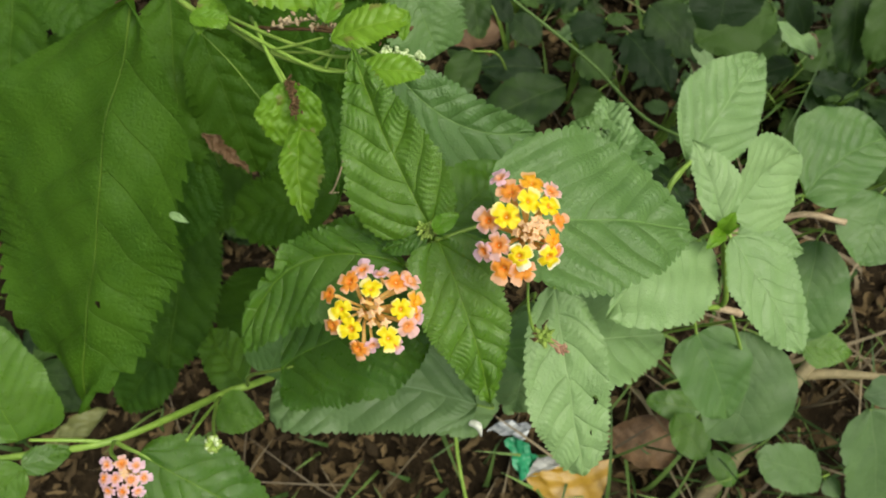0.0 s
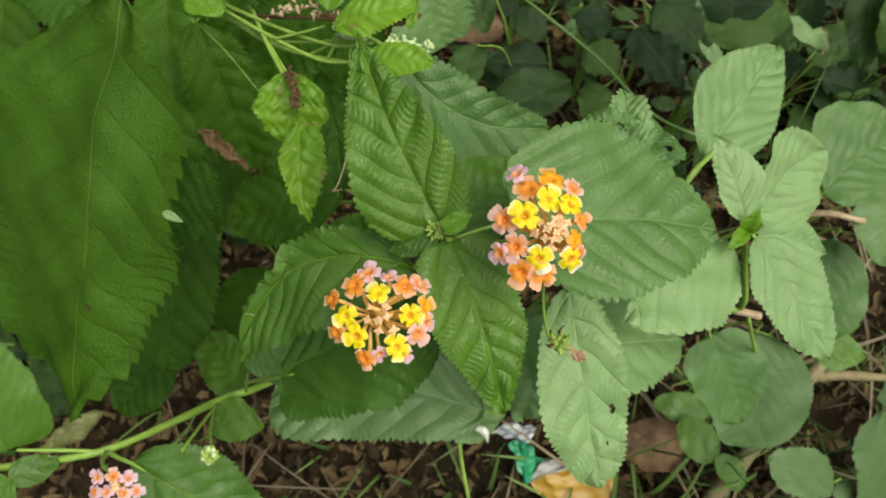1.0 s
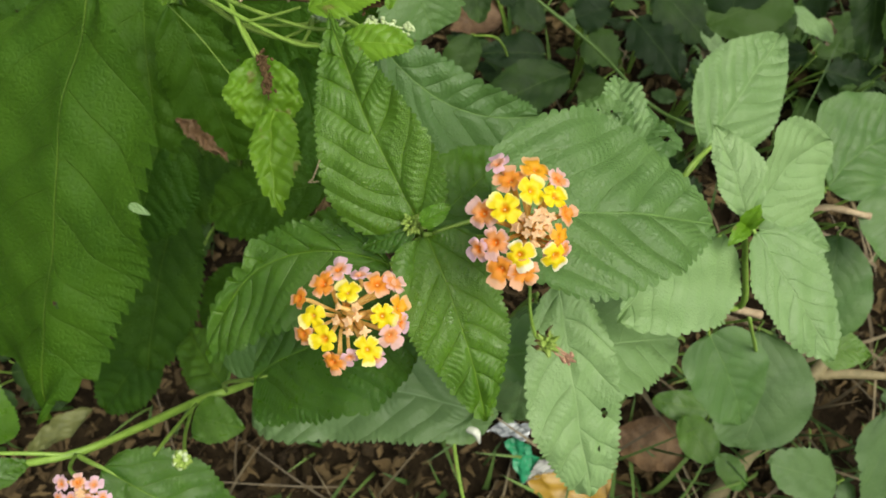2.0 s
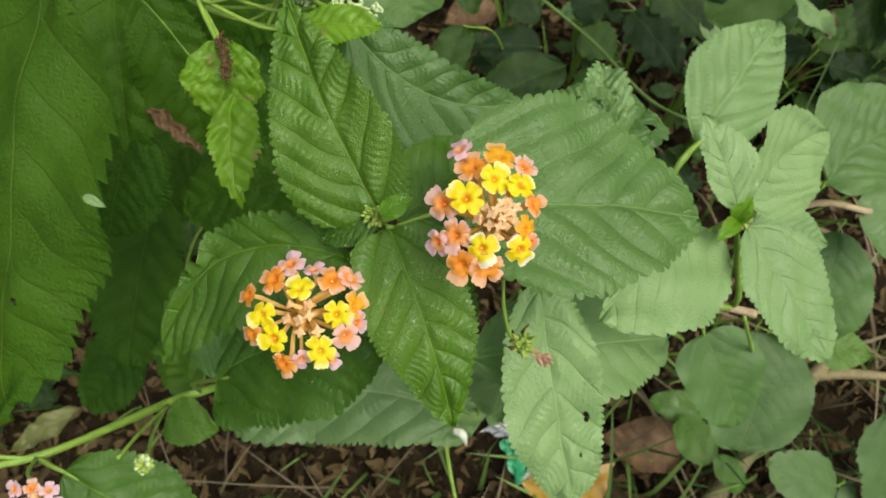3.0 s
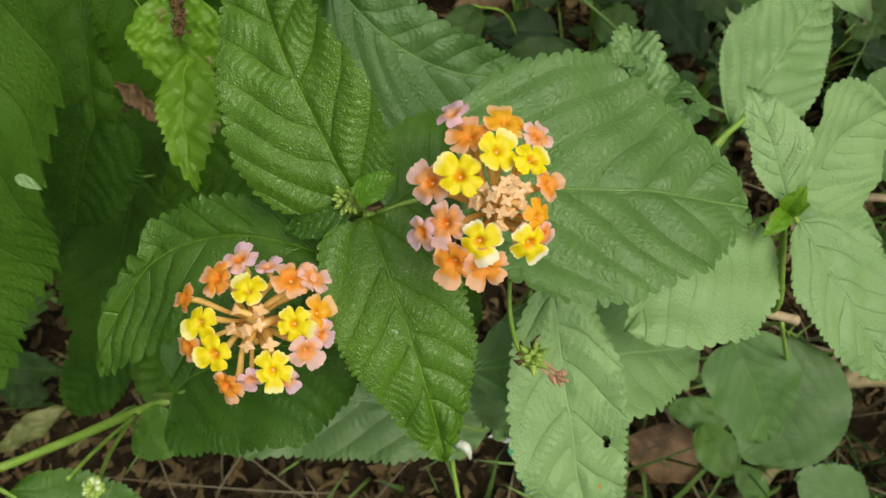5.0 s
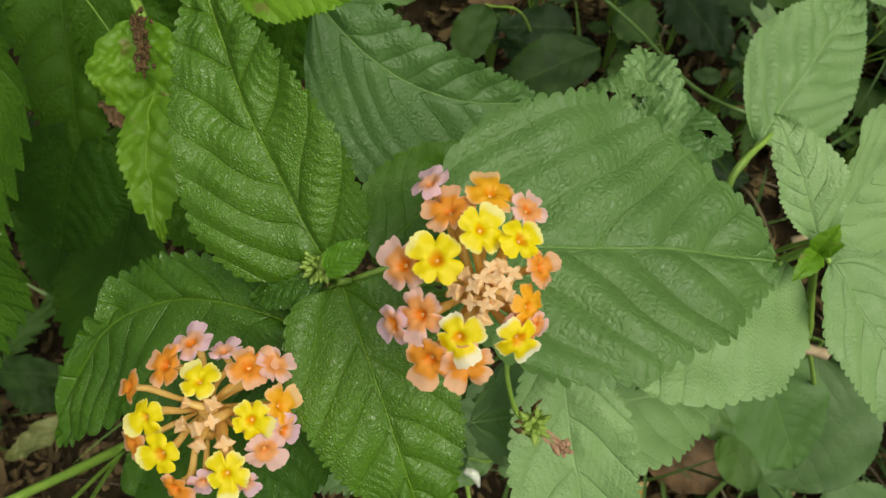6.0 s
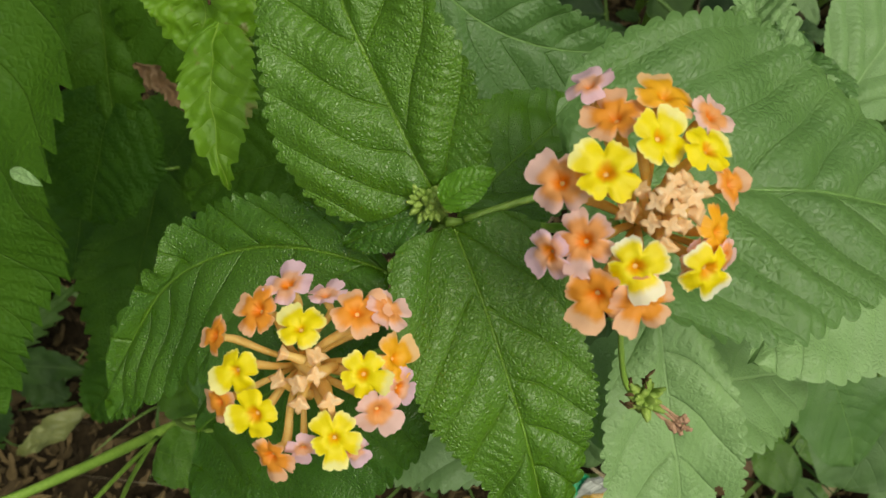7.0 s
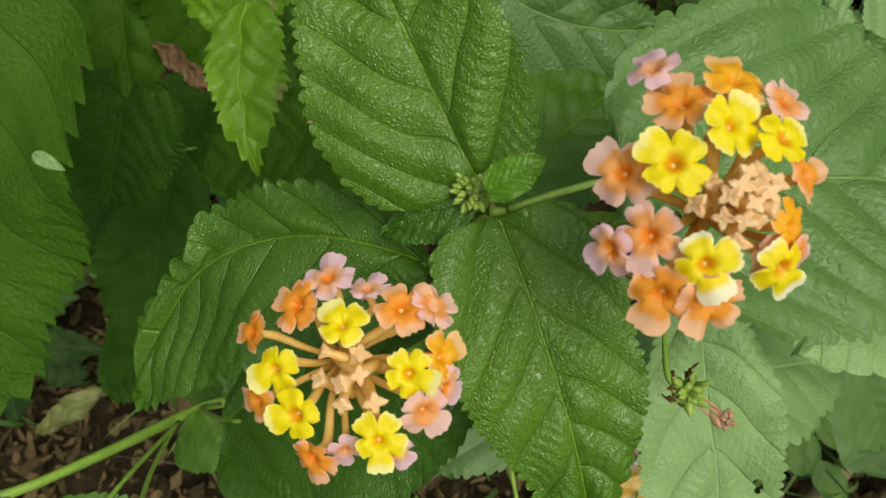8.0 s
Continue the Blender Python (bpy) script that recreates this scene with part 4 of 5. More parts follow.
leaf(weed, WEED, (-0.2319, 0.1850, 0.4137), (-0.2562, 0.0973, 0.3766), 0.0714, arch=0.05, a=0.6, b=0.8, teeth=20, **SAW)
leaf(weed, WEED, (-0.1273, 0.1078, 0.4156), (-0.1657, 0.0477, 0.3477), 0.0630, arch=0.05, a=0.6, b=0.8, teeth=20, **SAW)
leaf(weed, YOUNG, (-0.0325, 0.1288, 0.7182), (-0.0067, 0.1264, 0.7214), 0.0132, arch=0.08, fold=0.2, a=0.6, b=0.7, teeth=16, **SAW)
leaf(weed, YOUNG, (-0.0436, 0.1436, 0.7140), (-0.0121, 0.1507, 0.7192), 0.0159, arch=0.08, fold=0.2, a=0.6, b=0.7, teeth=16, **SAW)
leaf(weed, YOUNG, (-0.0979, 0.1770, 0.6880), (-0.1037, 0.1591, 0.6879), 0.0092, arch=0.08, fold=0.2, a=0.6, b=0.7, teeth=12, cols=8, **SAW)
leaf(weed, YOUNG, (-0.1018, 0.1778, 0.6845), (-0.0929, 0.1635, 0.6851), 0.0101, arch=0.08, fold=0.2, a=0.6, b=0.5, teeth=12, cols=8, **SAW)
stem(weed, [(-0.1394, 0.2061, 0.6574), (-0.1133, 0.1806, 0.6704), (-0.0940, 0.1684, 0.6770), (-0.0755, 0.1541, 0.6831), (-0.0571, 0.1451, 0.6886), (-0.0380, 0.1374, 0.6980)], [0.00148, 0.00140, 0.00125, 0.00101, 0.00086, 0.00062], STEM_YOUNG)
stem(weed, [(-0.0845, 0.1725, 0.6778), (-0.0758, 0.1551, 0.6870), (-0.0633, 0.1331, 0.6971)], [0.00094, 0.00094, 0.00078], STEM_YOUNG)
stem(weed, [(-0.0940, 0.1698, 0.6772), (-0.0713, 0.1591, 0.6934), (-0.0515, 0.1525, 0.7049), (-0.0229, 0.1446, 0.7142), (-0.0122, 0.1480, 0.7150)], [0.00078, 0.00078, 0.00070, 0.00062, 0.00047], WITHERED, "eaten_flower_spike", "brown withered flower spike")
stem(weed, [(-0.0571, 0.1451, 0.6886), (-0.0487, 0.1474, 0.6927), (-0.0438, 0.1522, 0.6974)], [0.00062, 0.00055, 0.00047], STEM_YOUNG)
stem(weed, [(-0.0755, 0.1541, 0.6831), (-0.0535, 0.1493, 0.6913), (-0.0326, 0.1484, 0.7003)], [0.00062, 0.00055, 0.00047], STEM_YOUNG)

leaf(weed, YOUNG, (-0.0946, 0.1813, 0.6999), (-0.0445, 0.1649, 0.7001), 0.0209, arch=0.10, fold=0.1, a=0.5, b=0.7, teeth=16, cols=14, **SAW)
leaf(weed, YOUNG, (-0.0465, 0.1524, 0.7104), (-0.0417, 0.1710, 0.7088), 0.0110, arch=0.08, fold=0.3, a=0.5, b=0.8, teeth=14, **SAW)
leaf(weed, YOUNG, (-0.1063, 0.1648, 0.6927), (-0.0900, 0.1629, 0.6923), 0.0090, arch=0.05, fold=0.1, a=0.4, b=0.4, teeth=10, tooth=0.01)
leaf(weed, YOUNG, (-0.0156, 0.1417, 0.7173), (-0.0130, 0.1527, 0.7196), 0.0037, arch=0.08, fold=0.4, teeth=8, cols=7)
leaf(weed, SHOOT, (-0.0286, 0.1351, 0.7085), (-0.0070, 0.1322, 0.7097), 0.0108, arch=0.10, fold=0.35, a=0.5, b=0.8, teeth=14, **SAW)
stem(weed, [(-0.0916, 0.1659, 0.6856), (-0.0739, 0.1528, 0.6920), (-0.0519, 0.1404, 0.6949), (-0.0371, 0.1375, 0.6980)], [0.00086, 0.00086, 0.00078, 0.00062])
stem(weed, [(-0.0929, 0.1688, 0.6862), (-0.0665, 0.1534, 0.6940), (-0.0444, 0.1438, 0.6993), (-0.0300, 0.1417, 0.7062)], [0.00086, 0.00078, 0.00070, 0.00055], STEM_YOUNG)
stem(weed, [(-0.0703, 0.1497, 0.6932), (-0.0585, 0.1495, 0.6987), (-0.0483, 0.1505, 0.7026)], [0.00062, 0.00055, 0.00047], STEM_YOUNG)
stem(weed, [(-0.0484, 0.1404, 0.6949), (-0.0444, 0.1456, 0.6997), (-0.0417, 0.1510, 0.7045)], [0.00062, 0.00062, 0.00047], STEM_YOUNG)
stem(weed, [(-0.0799, 0.1642, 0.6889), (-0.0721, 0.1470, 0.6926), (-0.0639, 0.1314, 0.6967)], [0.00094, 0.00086, 0.00078])
stem(weed, [(-0.0391, 0.1363, 0.6941), (-0.0394, 0.1411, 0.6987), (-0.0378, 0.1439, 0.7012)], [0.00055, 0.00047, 0.00039], STEM_YOUNG)

stem(weed, [(-0.1067, 0.1661, 0.6765), (-0.0930, 0.1521, 0.6772), (-0.0783, 0.1340, 0.6788)], [0.00023, 0.00023, 0.00016], STEM_YOUNG, "thread", "fine pale hanging thread")
stem(weed, [(-0.0397, 0.1145, 0.6857), (-0.0415, 0.1024, 0.6850), (-0.0450, 0.0927, 0.6830), (-0.0467, 0.0910, 0.6826), (-0.0428, 0.0914, 0.6827)], [0.00039, 0.00031, 0.00023], STEM_DRY, "dry_thread", "thin dry curled thread")
leaf(weed, DEAD_RED, (-0.1320, 0.1933, 0.5780), (-0.1302, 0.1587, 0.5750), 0.0085, arch=0.05, fold=0.5, crumple=0.03, wave=0.05, teeth=10, cols=8, name="withered_scrap", label="brown withered scrap of leaf", rooted=False, **SAW)
leaf(weed, DEAD_RED, (-0.1321, 0.1540, 0.5840), (-0.1062, 0.1335, 0.5760), 0.0075, arch=-0.08, fold=0.5, crumple=0.04, wave=0.05, teeth=12, cols=8, name="withered_scrap", label="brown withered scrap of leaf", rooted=False, **SAW)

# chewed flower spikes hanging on the yellow-green leaves and along the tops
chew = random.Random(21)


def spike(points, n, size, mat, label):
    """A flower spike: a thread set with small uneven knobs."""
    line = smooth_line(points, 10)
    core = stem(weed, points, [0.0005, 0.0005, 0.0003], mat, "flower_spike", label, sides=6)
    for i in range(n):
        q = Vector(line[int(chew.uniform(0, len(line) - 1))]) + Vector((chew.gauss(0, 1), chew.gauss(0, 1), chew.uniform(0, 1.2))) * size
        d = Vector((chew.gauss(0, 1), chew.gauss(0, 1), chew.gauss(0, 1))).normalized() * size
        part("spike_bud", mesh_from("spike_bud", *tube_data([q - d, q, q + d], [size * 0.35, size * chew.uniform(0.5, 0.8), size * 0.3], 6, 3), [mat]), core)


spike([(-0.0600, 0.1290, 0.7085), (-0.0575, 0.1210, 0.7115), (-0.0563, 0.1120, 0.7105)], 90, 0.0009, WITHERED, "brown chewed flower spike")
spike([(-0.0528, 0.1538, 0.7033), (-0.0448, 0.1525, 0.7067), (-0.0370, 0.1482, 0.7095)], 26, 0.0011, STEM_DRY, "pale brown chewed flower spike")
spike([(-0.0420, 0.1470, 0.7110), (-0.0250, 0.1444, 0.7142), (-0.0122, 0.1468, 0.7165)], 26, 0.0010, WITHERED, "dark withered flower spike")
spike([(-0.0712, 0.1589, 0.6952), (-0.0605, 0.1572, 0.7022), (-0.0507, 0.1572, 0.7059)], 30, 0.0012, STEM_DRY, "pale brown chewed flower spike")
spike([(-0.0492, 0.1524, 0.7076), (-0.0275, 0.1463, 0.7109), (-0.0123, 0.1485, 0.7151)], 46, 0.0011, WITHERED, "dark withered flower spike")
spike([(-0.0485, 0.1599, 0.7064), (-0.0417, 0.1457, 0.7034), (-0.0311, 0.1450, 0.7069)], 14, 0.0009, BEAD, "spike of small white-green buds")
spike([(-0.0232, 0.1408, 0.7097), (-0.0148, 0.1388, 0.7111), (-0.0069, 0.1372, 0.7108)], 34, 0.0012, BEAD, "spike of small white-green buds")
spike([(-0.0429, 0.1467, 0.7036), (-0.0374, 0.1446, 0.7050), (-0.0310, 0.1454, 0.7052)], 16, 0.0010, BEAD, "spike of small white-green buds")

# ---- stalk and spent head between the leaves ----
DEAD = (0.0388, 0.0311, 0.6883)
stem(shrub, [(0.0318, 0.0500, 0.7052), (0.0323, 0.0418, 0.6997), (0.0348, 0.0346, 0.6908), DEAD], [0.0006, 0.0006, 0.0007, 0.0012], STEM, "flower_stalk")
spent = part("spent_head", mesh_from("spent_head", *tube_data([DEAD, (DEAD[0], DEAD[1], DEAD[2] + 0.003)], [0.003, 0.001], 8, 3), [BRACT]), shrub, None, "spent flower head, green bracts with brown shreds")
rng = random.Random(11)
for i in range(42):
    a, el = rng.uniform(0, 6.28), rng.uniform(0.0, 1.3)
    d = Vector((math.cos(a) * math.cos(el), math.sin(a) * math.cos(el), math.sin(el)))
    L = rng.uniform(0.0030, 0.0058)
    p0 = Vector(DEAD)
    part("bract", mesh_from("bract", *tube_data([p0, p0 + d * L * 0.6, p0 + d * L + Vector((0, 0, rng.uniform(-1, 1) * 0.001))], [0.0007, 0.0011, 0.0003], 6, 3), [BRACT]), spent)
for i in range(13):
    dry = i < 5
    a, el = (rng.uniform(-1.0, -0.45), rng.uniform(-0.1, 0.25)) if dry else (rng.uniform(0.9, 3.6), rng.uniform(0.0, 0.7))
    d = Vector((math.cos(a) * math.cos(el), math.sin(a) * math.cos(el), math.sin(el)))
    L = rng.uniform(0.0070, 0.0105) if dry else rng.uniform(0.0040, 0.0058)
    p0 = Vector(DEAD) + Vector((0, 0, 0.001))
    k = Vector((rng.uniform(-1, 1), rng.uniform(-1, 1), rng.uniform(-0.3, 1))) * 0.0018
    line_ = [p0, p0 + d * L * 0.5 + k * 0.5, p0 + d * L * 0.82, p0 + d * L, p0 + d * L + k]
    part("withered_floret", mesh_from("withered_floret", *tube_data(line_, [0.0002, 0.0003, 0.0003, 0.0009, 0.0004] if dry else [0.0002, 0.0003, 0.0003, 0.0004, 0.0002], 6, 4, 0.35, i), [SHRED if dry else WITHERED]), spent)

# ---- the ground layer ----
def low_weed(at, label, rows, group="low weeds", mat=None, stalk=0.0012):
    """A small plant: leaves on stalks that meet at its foot."""
    plant = thing("low_weed", (at[0], at[1], 0.0), label, "weed", group)
    foot = Vector((at[0], at[1], -0.005))
    for base, tip, width, extra in rows:
        keys = dict(teeth=14, cols=7, detail=4, arch=0.06, relief=0.014)
        keys.update(extra)
        # leaves given no material take the colour darkened for shade
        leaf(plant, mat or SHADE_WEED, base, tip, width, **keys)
        b = Vector(base)
        top = b.lerp(foot, 0.5) + Vector((0, 0, 0.2 * b.z))
        stem(plant, [base, top, foot], [stalk * 0.7, stalk, stalk * 1.2], STEM, "stalk", sides=6)
    return plant


low_weed((0.2962, -0.0123, 0.0037), "small weed with plain rounded green leaves", [
    ((0.2458, 0.0039, 0.1359), (0.2699, -0.0403, 0.1449), 0.0386, dict(a=0.5, b=0.5, tooth=0.01)),
    ((0.2786, 0.0099, 0.1188), (0.2193, 0.0201, 0.1210), 0.0318, dict(a=0.5, b=0.6, tooth=0.01)),
    ((0.2937, -0.0356, 0.0907), (0.3218, -0.0710, 0.0832), 0.0287, dict(a=0.5, b=0.5, tooth=0.01)),
    ((0.2906, -0.0021, 0.0979), (0.3474, -0.0177, 0.0761), 0.0312, dict(a=0.5, b=0.5, tooth=0.01))], mat=LANTANA)
low_weed((0.4312, -0.0537, -0.0235), "low weed with pale blunt toothed leaves", [
    ((0.3587, -0.0540, 0.2156), (0.2830, -0.0350, 0.2565), 0.0417, dict(a=0.5, b=0.45)),
    ((0.3871, -0.0607, 0.1590), (0.4015, -0.0775, 0.1554), 0.0206, {})], mat=GREY_WEED)
low_weed((0.5432, -0.0400, -0.0206), "low weed with broad hanging green leaves", [
    ((0.4137, 0.0089, 0.2106), (0.4455, -0.0935, 0.1336), 0.0756, dict(a=0.5, b=0.7)),
    ((0.4308, 0.0270, 0.2328), (0.3977, 0.0207, 0.2315), 0.0321, {})], mat=GREY_WEED)
low_weed((0.0952, 0.4051, 0.0740), "broad-leaved weed with blunt leaves, shade put into their colour", [
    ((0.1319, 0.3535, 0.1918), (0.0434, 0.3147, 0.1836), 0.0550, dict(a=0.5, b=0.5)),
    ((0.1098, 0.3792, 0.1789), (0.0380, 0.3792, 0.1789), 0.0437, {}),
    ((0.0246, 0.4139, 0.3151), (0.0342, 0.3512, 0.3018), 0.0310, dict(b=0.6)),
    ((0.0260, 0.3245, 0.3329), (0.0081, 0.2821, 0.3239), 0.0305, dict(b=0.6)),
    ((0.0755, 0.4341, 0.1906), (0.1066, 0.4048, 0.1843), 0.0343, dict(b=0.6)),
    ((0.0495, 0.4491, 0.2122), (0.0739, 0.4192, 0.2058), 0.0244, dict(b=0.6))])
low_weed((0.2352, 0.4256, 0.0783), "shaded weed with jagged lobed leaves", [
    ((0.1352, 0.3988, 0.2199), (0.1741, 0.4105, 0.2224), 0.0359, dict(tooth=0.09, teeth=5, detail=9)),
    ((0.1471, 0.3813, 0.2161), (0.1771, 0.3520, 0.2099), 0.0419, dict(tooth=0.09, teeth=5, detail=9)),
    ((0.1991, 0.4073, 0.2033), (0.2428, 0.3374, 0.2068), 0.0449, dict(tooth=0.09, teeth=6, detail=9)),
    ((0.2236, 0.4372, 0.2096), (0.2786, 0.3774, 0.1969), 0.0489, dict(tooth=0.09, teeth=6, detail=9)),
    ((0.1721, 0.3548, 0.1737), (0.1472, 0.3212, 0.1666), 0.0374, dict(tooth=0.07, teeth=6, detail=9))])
low_weed((0.3612, 0.4667, 0.0871), "tall weed with broad green leaves, shade put into their colour", [
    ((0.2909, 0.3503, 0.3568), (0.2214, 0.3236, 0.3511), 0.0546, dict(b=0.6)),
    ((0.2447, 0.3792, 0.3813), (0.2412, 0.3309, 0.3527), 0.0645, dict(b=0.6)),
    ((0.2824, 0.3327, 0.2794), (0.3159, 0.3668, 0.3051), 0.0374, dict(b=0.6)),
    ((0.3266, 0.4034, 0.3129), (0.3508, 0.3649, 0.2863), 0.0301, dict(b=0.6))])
low_weed((0.5152, 0.4667, 0.0871), "tall weed with broad green leaves, shade put into their colour", [
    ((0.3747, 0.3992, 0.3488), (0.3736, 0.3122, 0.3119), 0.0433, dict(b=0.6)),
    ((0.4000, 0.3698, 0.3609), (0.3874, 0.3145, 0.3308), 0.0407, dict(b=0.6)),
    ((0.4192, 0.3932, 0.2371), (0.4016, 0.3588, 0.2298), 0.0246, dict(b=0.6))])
low_weed((0.4452, 0.4667, 0.0871), "pale dying weed leaves over dead litter", [
    ((0.3505, 0.4076, 0.2217), (0.4056, 0.3858, 0.1987), 0.0239, dict(b=0.6)),
    ((0.2694, 0.3983, 0.2014), (0.2938, 0.3625, 0.1937), 0.0183, dict(b=0.8))], mat=LANTANA_PALE)


def scatter_weed(x, y, seed, size, height, mat=None, label="shaded weed seedling with toothed green leaves"):
    """A shaded seedling with leaves in pairs round its stalk."""
    r = random.Random(seed)
    rows = []
    for i in range(r.randint(6, 9)):
        a = i * 2.4 + r.uniform(-0.5, 0.5)
        h = height * r.uniform(0.35, 1.0)
        d = Vector((math.cos(a), math.sin(a), 0))
        b = Vector((x, y, h)) + d * size * 0.25
        t = b + d * size * r.uniform(0.7, 1.2) + Vector((0, 0, -size * r.uniform(0.0, 0.35)))
        rows.append((tuple(b), tuple(t), size * r.uniform(0.34, 0.58), dict(b=r.uniform(0.7, 1.2), tooth=r.choice((0.03, 0.08, 0.11)), teeth=7, detail=8, round_teeth=r.random() < 0.4, fold=r.uniform(-0.1, 0.35), wave=0.03)))
    return low_weed((x, y), label, rows, mat=mat)


for i, (x, y) in enumerate(((0.17, 0.55), (0.33, 0.62), (0.42, 0.40), (0.55, 0.47), (0.24, 0.27),
                            (0.58, 0.32), (-0.06, 0.52), (-0.16, 0.60), (0.05, 0.60), (-0.35, 0.45), (-0.45, 0.25), (-0.52, 0.45), (-0.28, 0.24), (-0.48, 0.05))):
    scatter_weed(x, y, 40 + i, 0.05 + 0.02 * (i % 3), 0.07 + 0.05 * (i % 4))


# seedlings: two in three carry the shade in their leaf colour
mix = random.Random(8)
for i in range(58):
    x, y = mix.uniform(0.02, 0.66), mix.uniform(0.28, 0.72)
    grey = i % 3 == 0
    scatter_weed(x, y, 90 + i, mix.uniform(0.018, 0.042), mix.uniform(0.04, 0.24), GREY_WEED if grey else SHADE_WEED, "small grey-green seedling in the undergrowth" if grey else "small seedling with the undergrowth's shade in its leaf colour")


def fallen_leaf(base, tip, width, mat, label, **shape):
    """A single large dead leaf, curled as it dried."""
    keys = dict(teeth=10, cols=8, detail=5, tooth=0.012, relief=0.02, wave=0.04, curl=-0.5, crumple=0.012)
    keys.update(shape)
    SERIAL[0] += 1
    b, t = Vector(base), Vector(tip)
    axis = (t - b).normalized()
    up = (Vector((0, 0, 1)) - axis * axis.z).normalized()
    m = Matrix.Translation(b) @ Matrix((axis.cross(up), axis, up)).transposed().to_4x4()
    v, f, uv = blade((t - b).length, width, seed=SERIAL[0], **keys)
    ob = new("dead_leaf", mesh_from("dead_leaf", v, f, [mat], uv))
    ob.matrix_basis = m
    return tagged(ob, label, "dead leaf", "large dead leaves")


fallen_leaf((0.2713, -0.0310, 0.0457), (0.1827, -0.0184, 0.0392), 0.0596, DEAD_RED, "reddish-brown dead leaf curled on the litter")
fallen_leaf((0.0668, 0.4445, 0.1376), (0.0073, 0.4283, 0.1341), 0.0434, DEAD_RED, "tan dead leaf lying among shaded weeds")
fallen_leaf((-0.3480, 0.0100, 0.1500), (-0.4108, -0.0326, 0.1450), 0.0230, DEAD_YELLOW, "yellowed fallen leaf caught below the branch", a=0.7, b=0.9)
fallen_leaf((-0.0385, -0.0337, -0.0377), (0.0114, -0.0442, -0.0399), 0.0606, STRAW, "pale tan dead leaf flat on the litter")
fallen_leaf((0.4091, 0.3914, 0.1815), (0.3616, 0.4133, 0.2045), 0.0257, STRAW, "pale crumpled dead leaf among shaded weeds", crumple=0.03)
fallen_leaf((0.2844, 0.3700, 0.1769), (0.2572, 0.3983, 0.2014), 0.0183, STRAW, "pale crumpled dead leaf among shaded weeds", crumple=0.03)
fallen_leaf((-0.2309, -0.0407, -0.0392), (-0.2452, -0.0755, -0.0466), 0.0242, DEAD_YELLOW, "small yellow-brown dead leaf on the litter")


def foil(name):
    k = Nodes(name)
    k.put(k.bsdf.inputs["Base Color"], (0.34, 0.36, 0.36, 1))
    k.bsdf.inputs["Metallic"].default_value, k.bsdf.inputs["Roughness"].default_value = 0.6, 0.5
    k.bump(k.noise(k.coords("Object"), 60.0, 2.0), 0.4, 0.0006)
    return k.mat


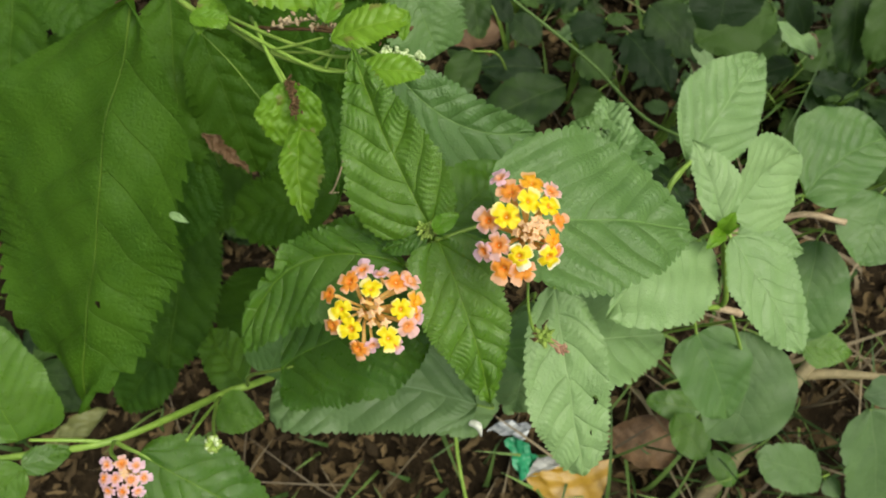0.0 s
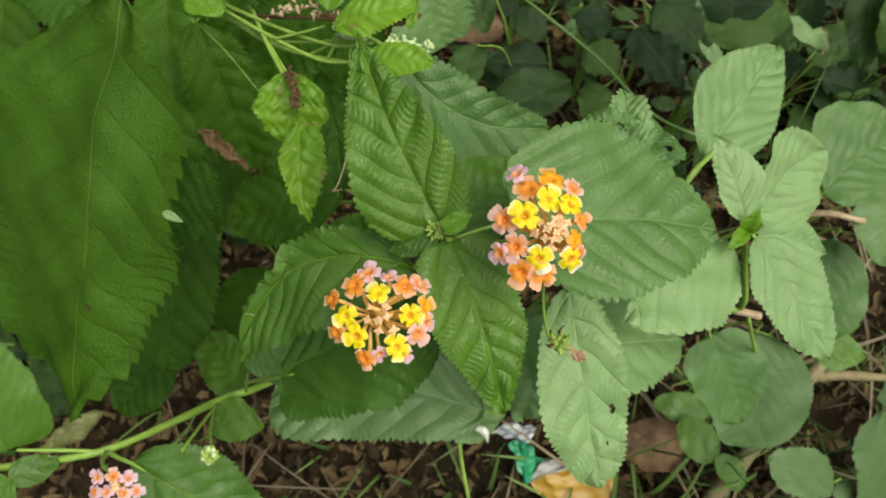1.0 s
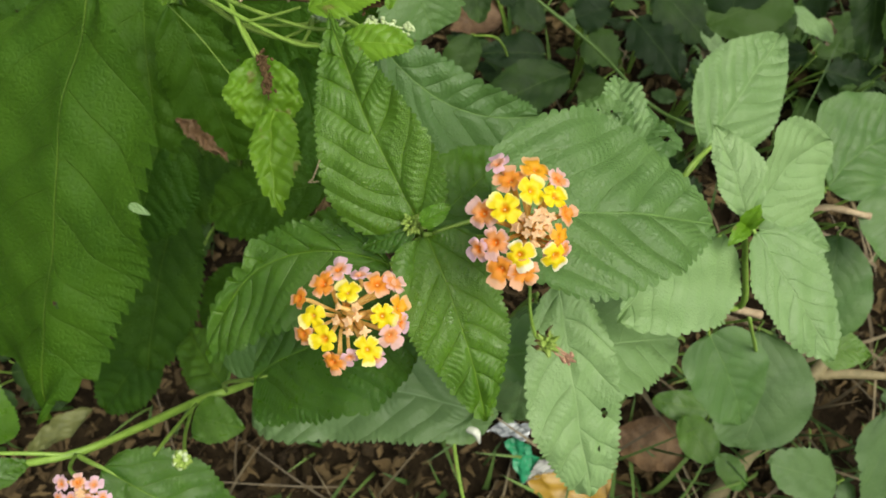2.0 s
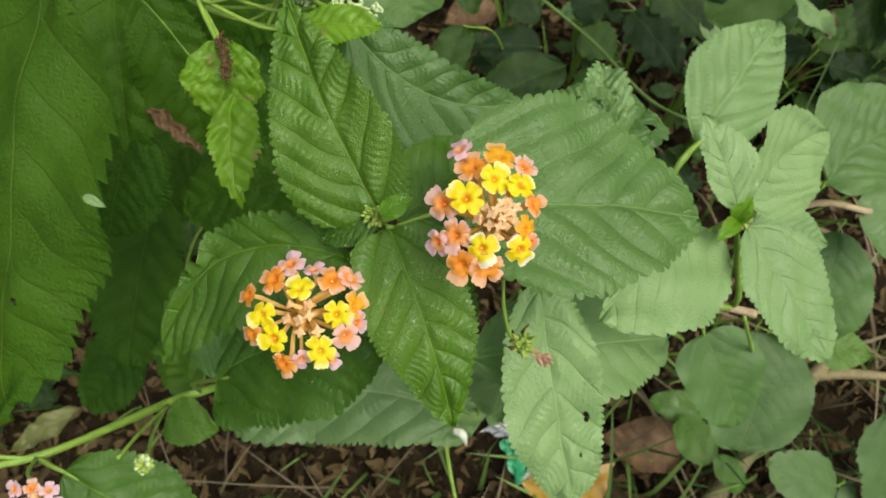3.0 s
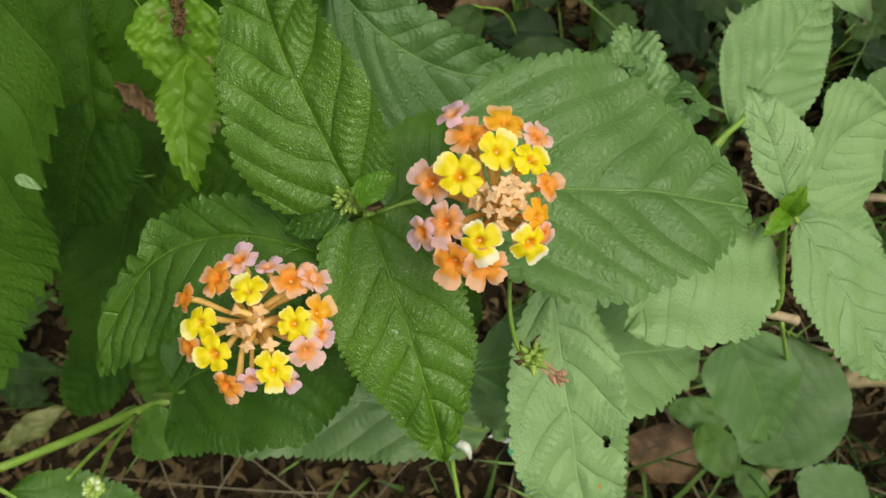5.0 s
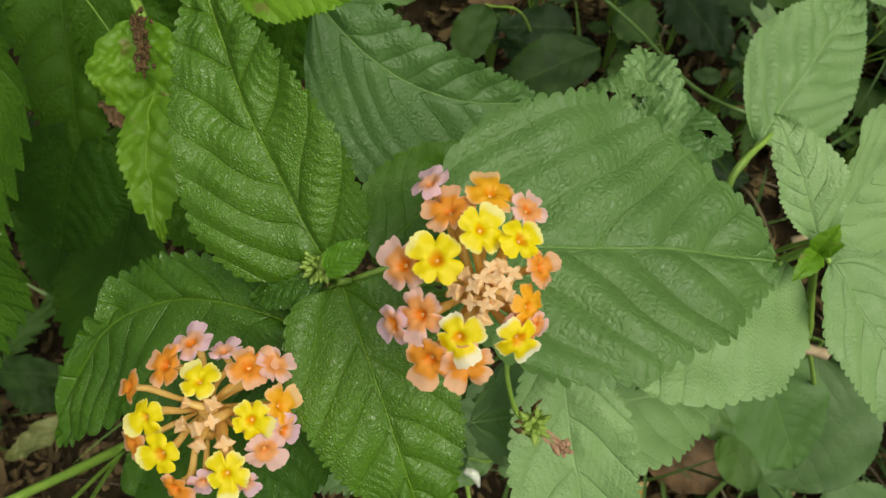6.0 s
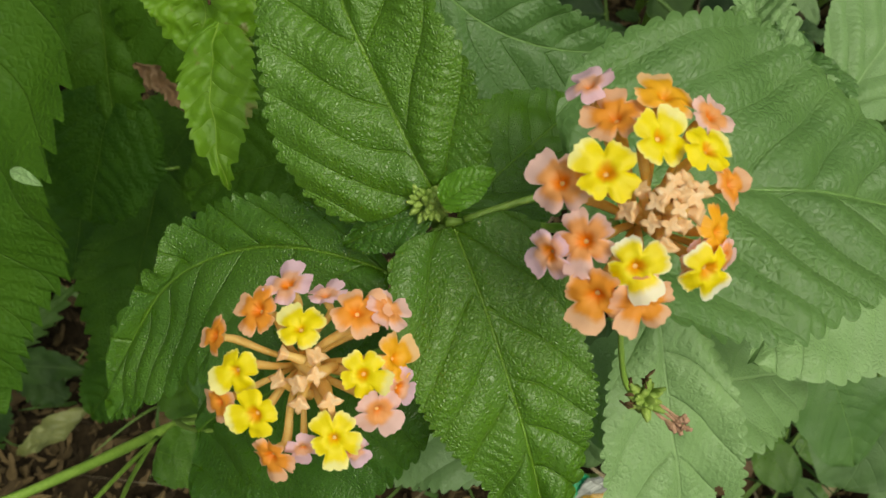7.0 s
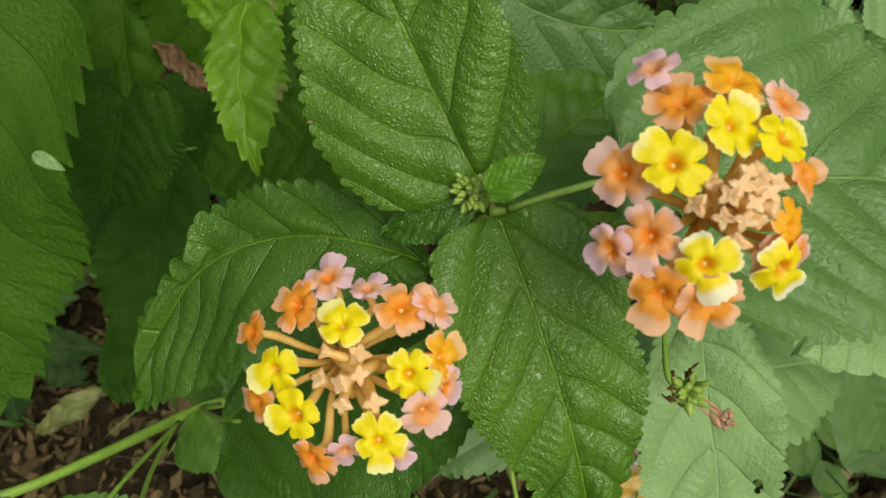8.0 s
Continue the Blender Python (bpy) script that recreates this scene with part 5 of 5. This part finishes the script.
def wrapper(at):
    """A torn snack wrapper, crumpled: a green and a yellow band with a white stripe between, silver inside where it turns over."""
    thing_ = thing("snack_wrapper", at, "crumpled torn snack wrapper, green, yellow and silver", "wrapper")
    green = plain_material("green_print", (0.010, 0.17, 0.065), (0.02, 0.26, 0.11), 40.0, 0.45, 0.0001)
    yellow = plain_material("yellow_print", (0.25, 0.14, 0.008), (0.35, 0.21, 0.016), 30.0, 0.45, 0.0001)
    white = plain_material("white_print", (0.26, 0.27, 0.24), (0.36, 0.36, 0.33), 30.0, 0.45, 0.0001)
    r = np.random.default_rng(4)
    for name, mat, corners in (
            ("silver_flap", foil("silver_foil"), ((0.0502, -0.0128, 0.066), (0.0672, -0.0002, 0.066), (0.1006, -0.0065, 0.066), (0.0938, -0.0229, 0.066))),
            ("green_panel", green, ((0.0705, -0.0230, 0.060), (0.0868, -0.0167, 0.060), (0.1081, -0.0443, 0.060), (0.0883, -0.0715, 0.060))),
            ("white_stripe", white, ((0.0881, -0.0689, 0.062), (0.1080, -0.0417, 0.062), (0.1451, -0.0442, 0.062), (0.1288, -0.0529, 0.062))),
            ("yellow_panel", yellow, ((0.0922, -0.0654, 0.060), (0.1292, -0.0493, 0.060), (0.1937, -0.0443, 0.060), (0.1631, -0.1361, 0.050)))):
        n = 18
        w = r.uniform(0, 6, 4)
        c = [np.array(q) for q in corners]
        verts = []
        for i in range(n + 1):
            for j in range(n + 1):
                u, v = i / n, j / n
                p = (1 - v) * ((1 - u) * c[0] + u * c[1]) + v * ((1 - u) * c[3] + u * c[2])
                fold = 0.004 * math.sin(7 * u + w[1]) * math.cos(5 * v + w[2]) + 0.002 * abs(math.sin(11 * u - 8 * v + w[3]))
                edge = 0.0015 * math.sin(17 * u + 13 * v + w[0])
                verts.append(p + (edge, edge, fold))
        faces = [(i * (n + 1) + j, (i + 1) * (n + 1) + j, (i + 1) * (n + 1) + j + 1, i * (n + 1) + j + 1) for i in range(n) for j in range(n)]
        part(name, mesh_from(name, verts, faces, [mat]), thing_)
    return thing_


wrapper((0.1166, -0.0573, 0.030))


def stalk_thing(name, points, radii, mat, label):
    v, f = tube_data(points, radii, 8, 8, 0.05)
    return tagged(new(name, mesh_from(name, v, f, [mat])), label, "stalk")


stalk_thing("grass_stalk", [(0.0514, 0.4515, 0.2311), (0.1475, 0.3657, 0.2312), (0.1993, 0.2923, 0.2524), (0.2468, 0.2621, 0.2644), (0.3743, 0.3347, 0.0222)], [0.0016, 0.0017, 0.0018, 0.0019, 0.002], GRASS, "long bent pale green grass stalk behind leaves")
stalk_thing("grass_stalk", [(0.0118, -0.0101, 0.1882), (0.0160, -0.0439, 0.1626), (0.0263, -0.0927, 0.1154), (0.0370, -0.1337, -0.0773)], [0.0018, 0.0018, 0.0018, 0.0018], STEM, "upright pale green stalk over leaf litter")
stalk_thing("dry_stalk", [(0.4196, 0.0719, 0.1044), (0.3602, -0.0021, 0.0794), (0.2895, -0.1005, 0.0401)], [0.007, 0.009, 0.010], OLIVE_DRY, "thick dry tan stalk lying across grass")
stalk_thing("dry_stalk", [(0.4964, 0.0449, 0.1078), (0.4238, 0.0496, 0.0904), (0.3674, 0.0391, 0.0698)], [0.004, 0.006, 0.006], OLIVE_DRY, "dry brown stalk lying across grass")
stalk_thing("dry_stalk", [(-0.1638, 0.1929, 0.4889), (-0.1504, 0.1791, 0.4860), (-0.1357, 0.1720, 0.4661)], [0.002, 0.003, 0.002], STEM_DRY, "brown dry twig between weed leaves")
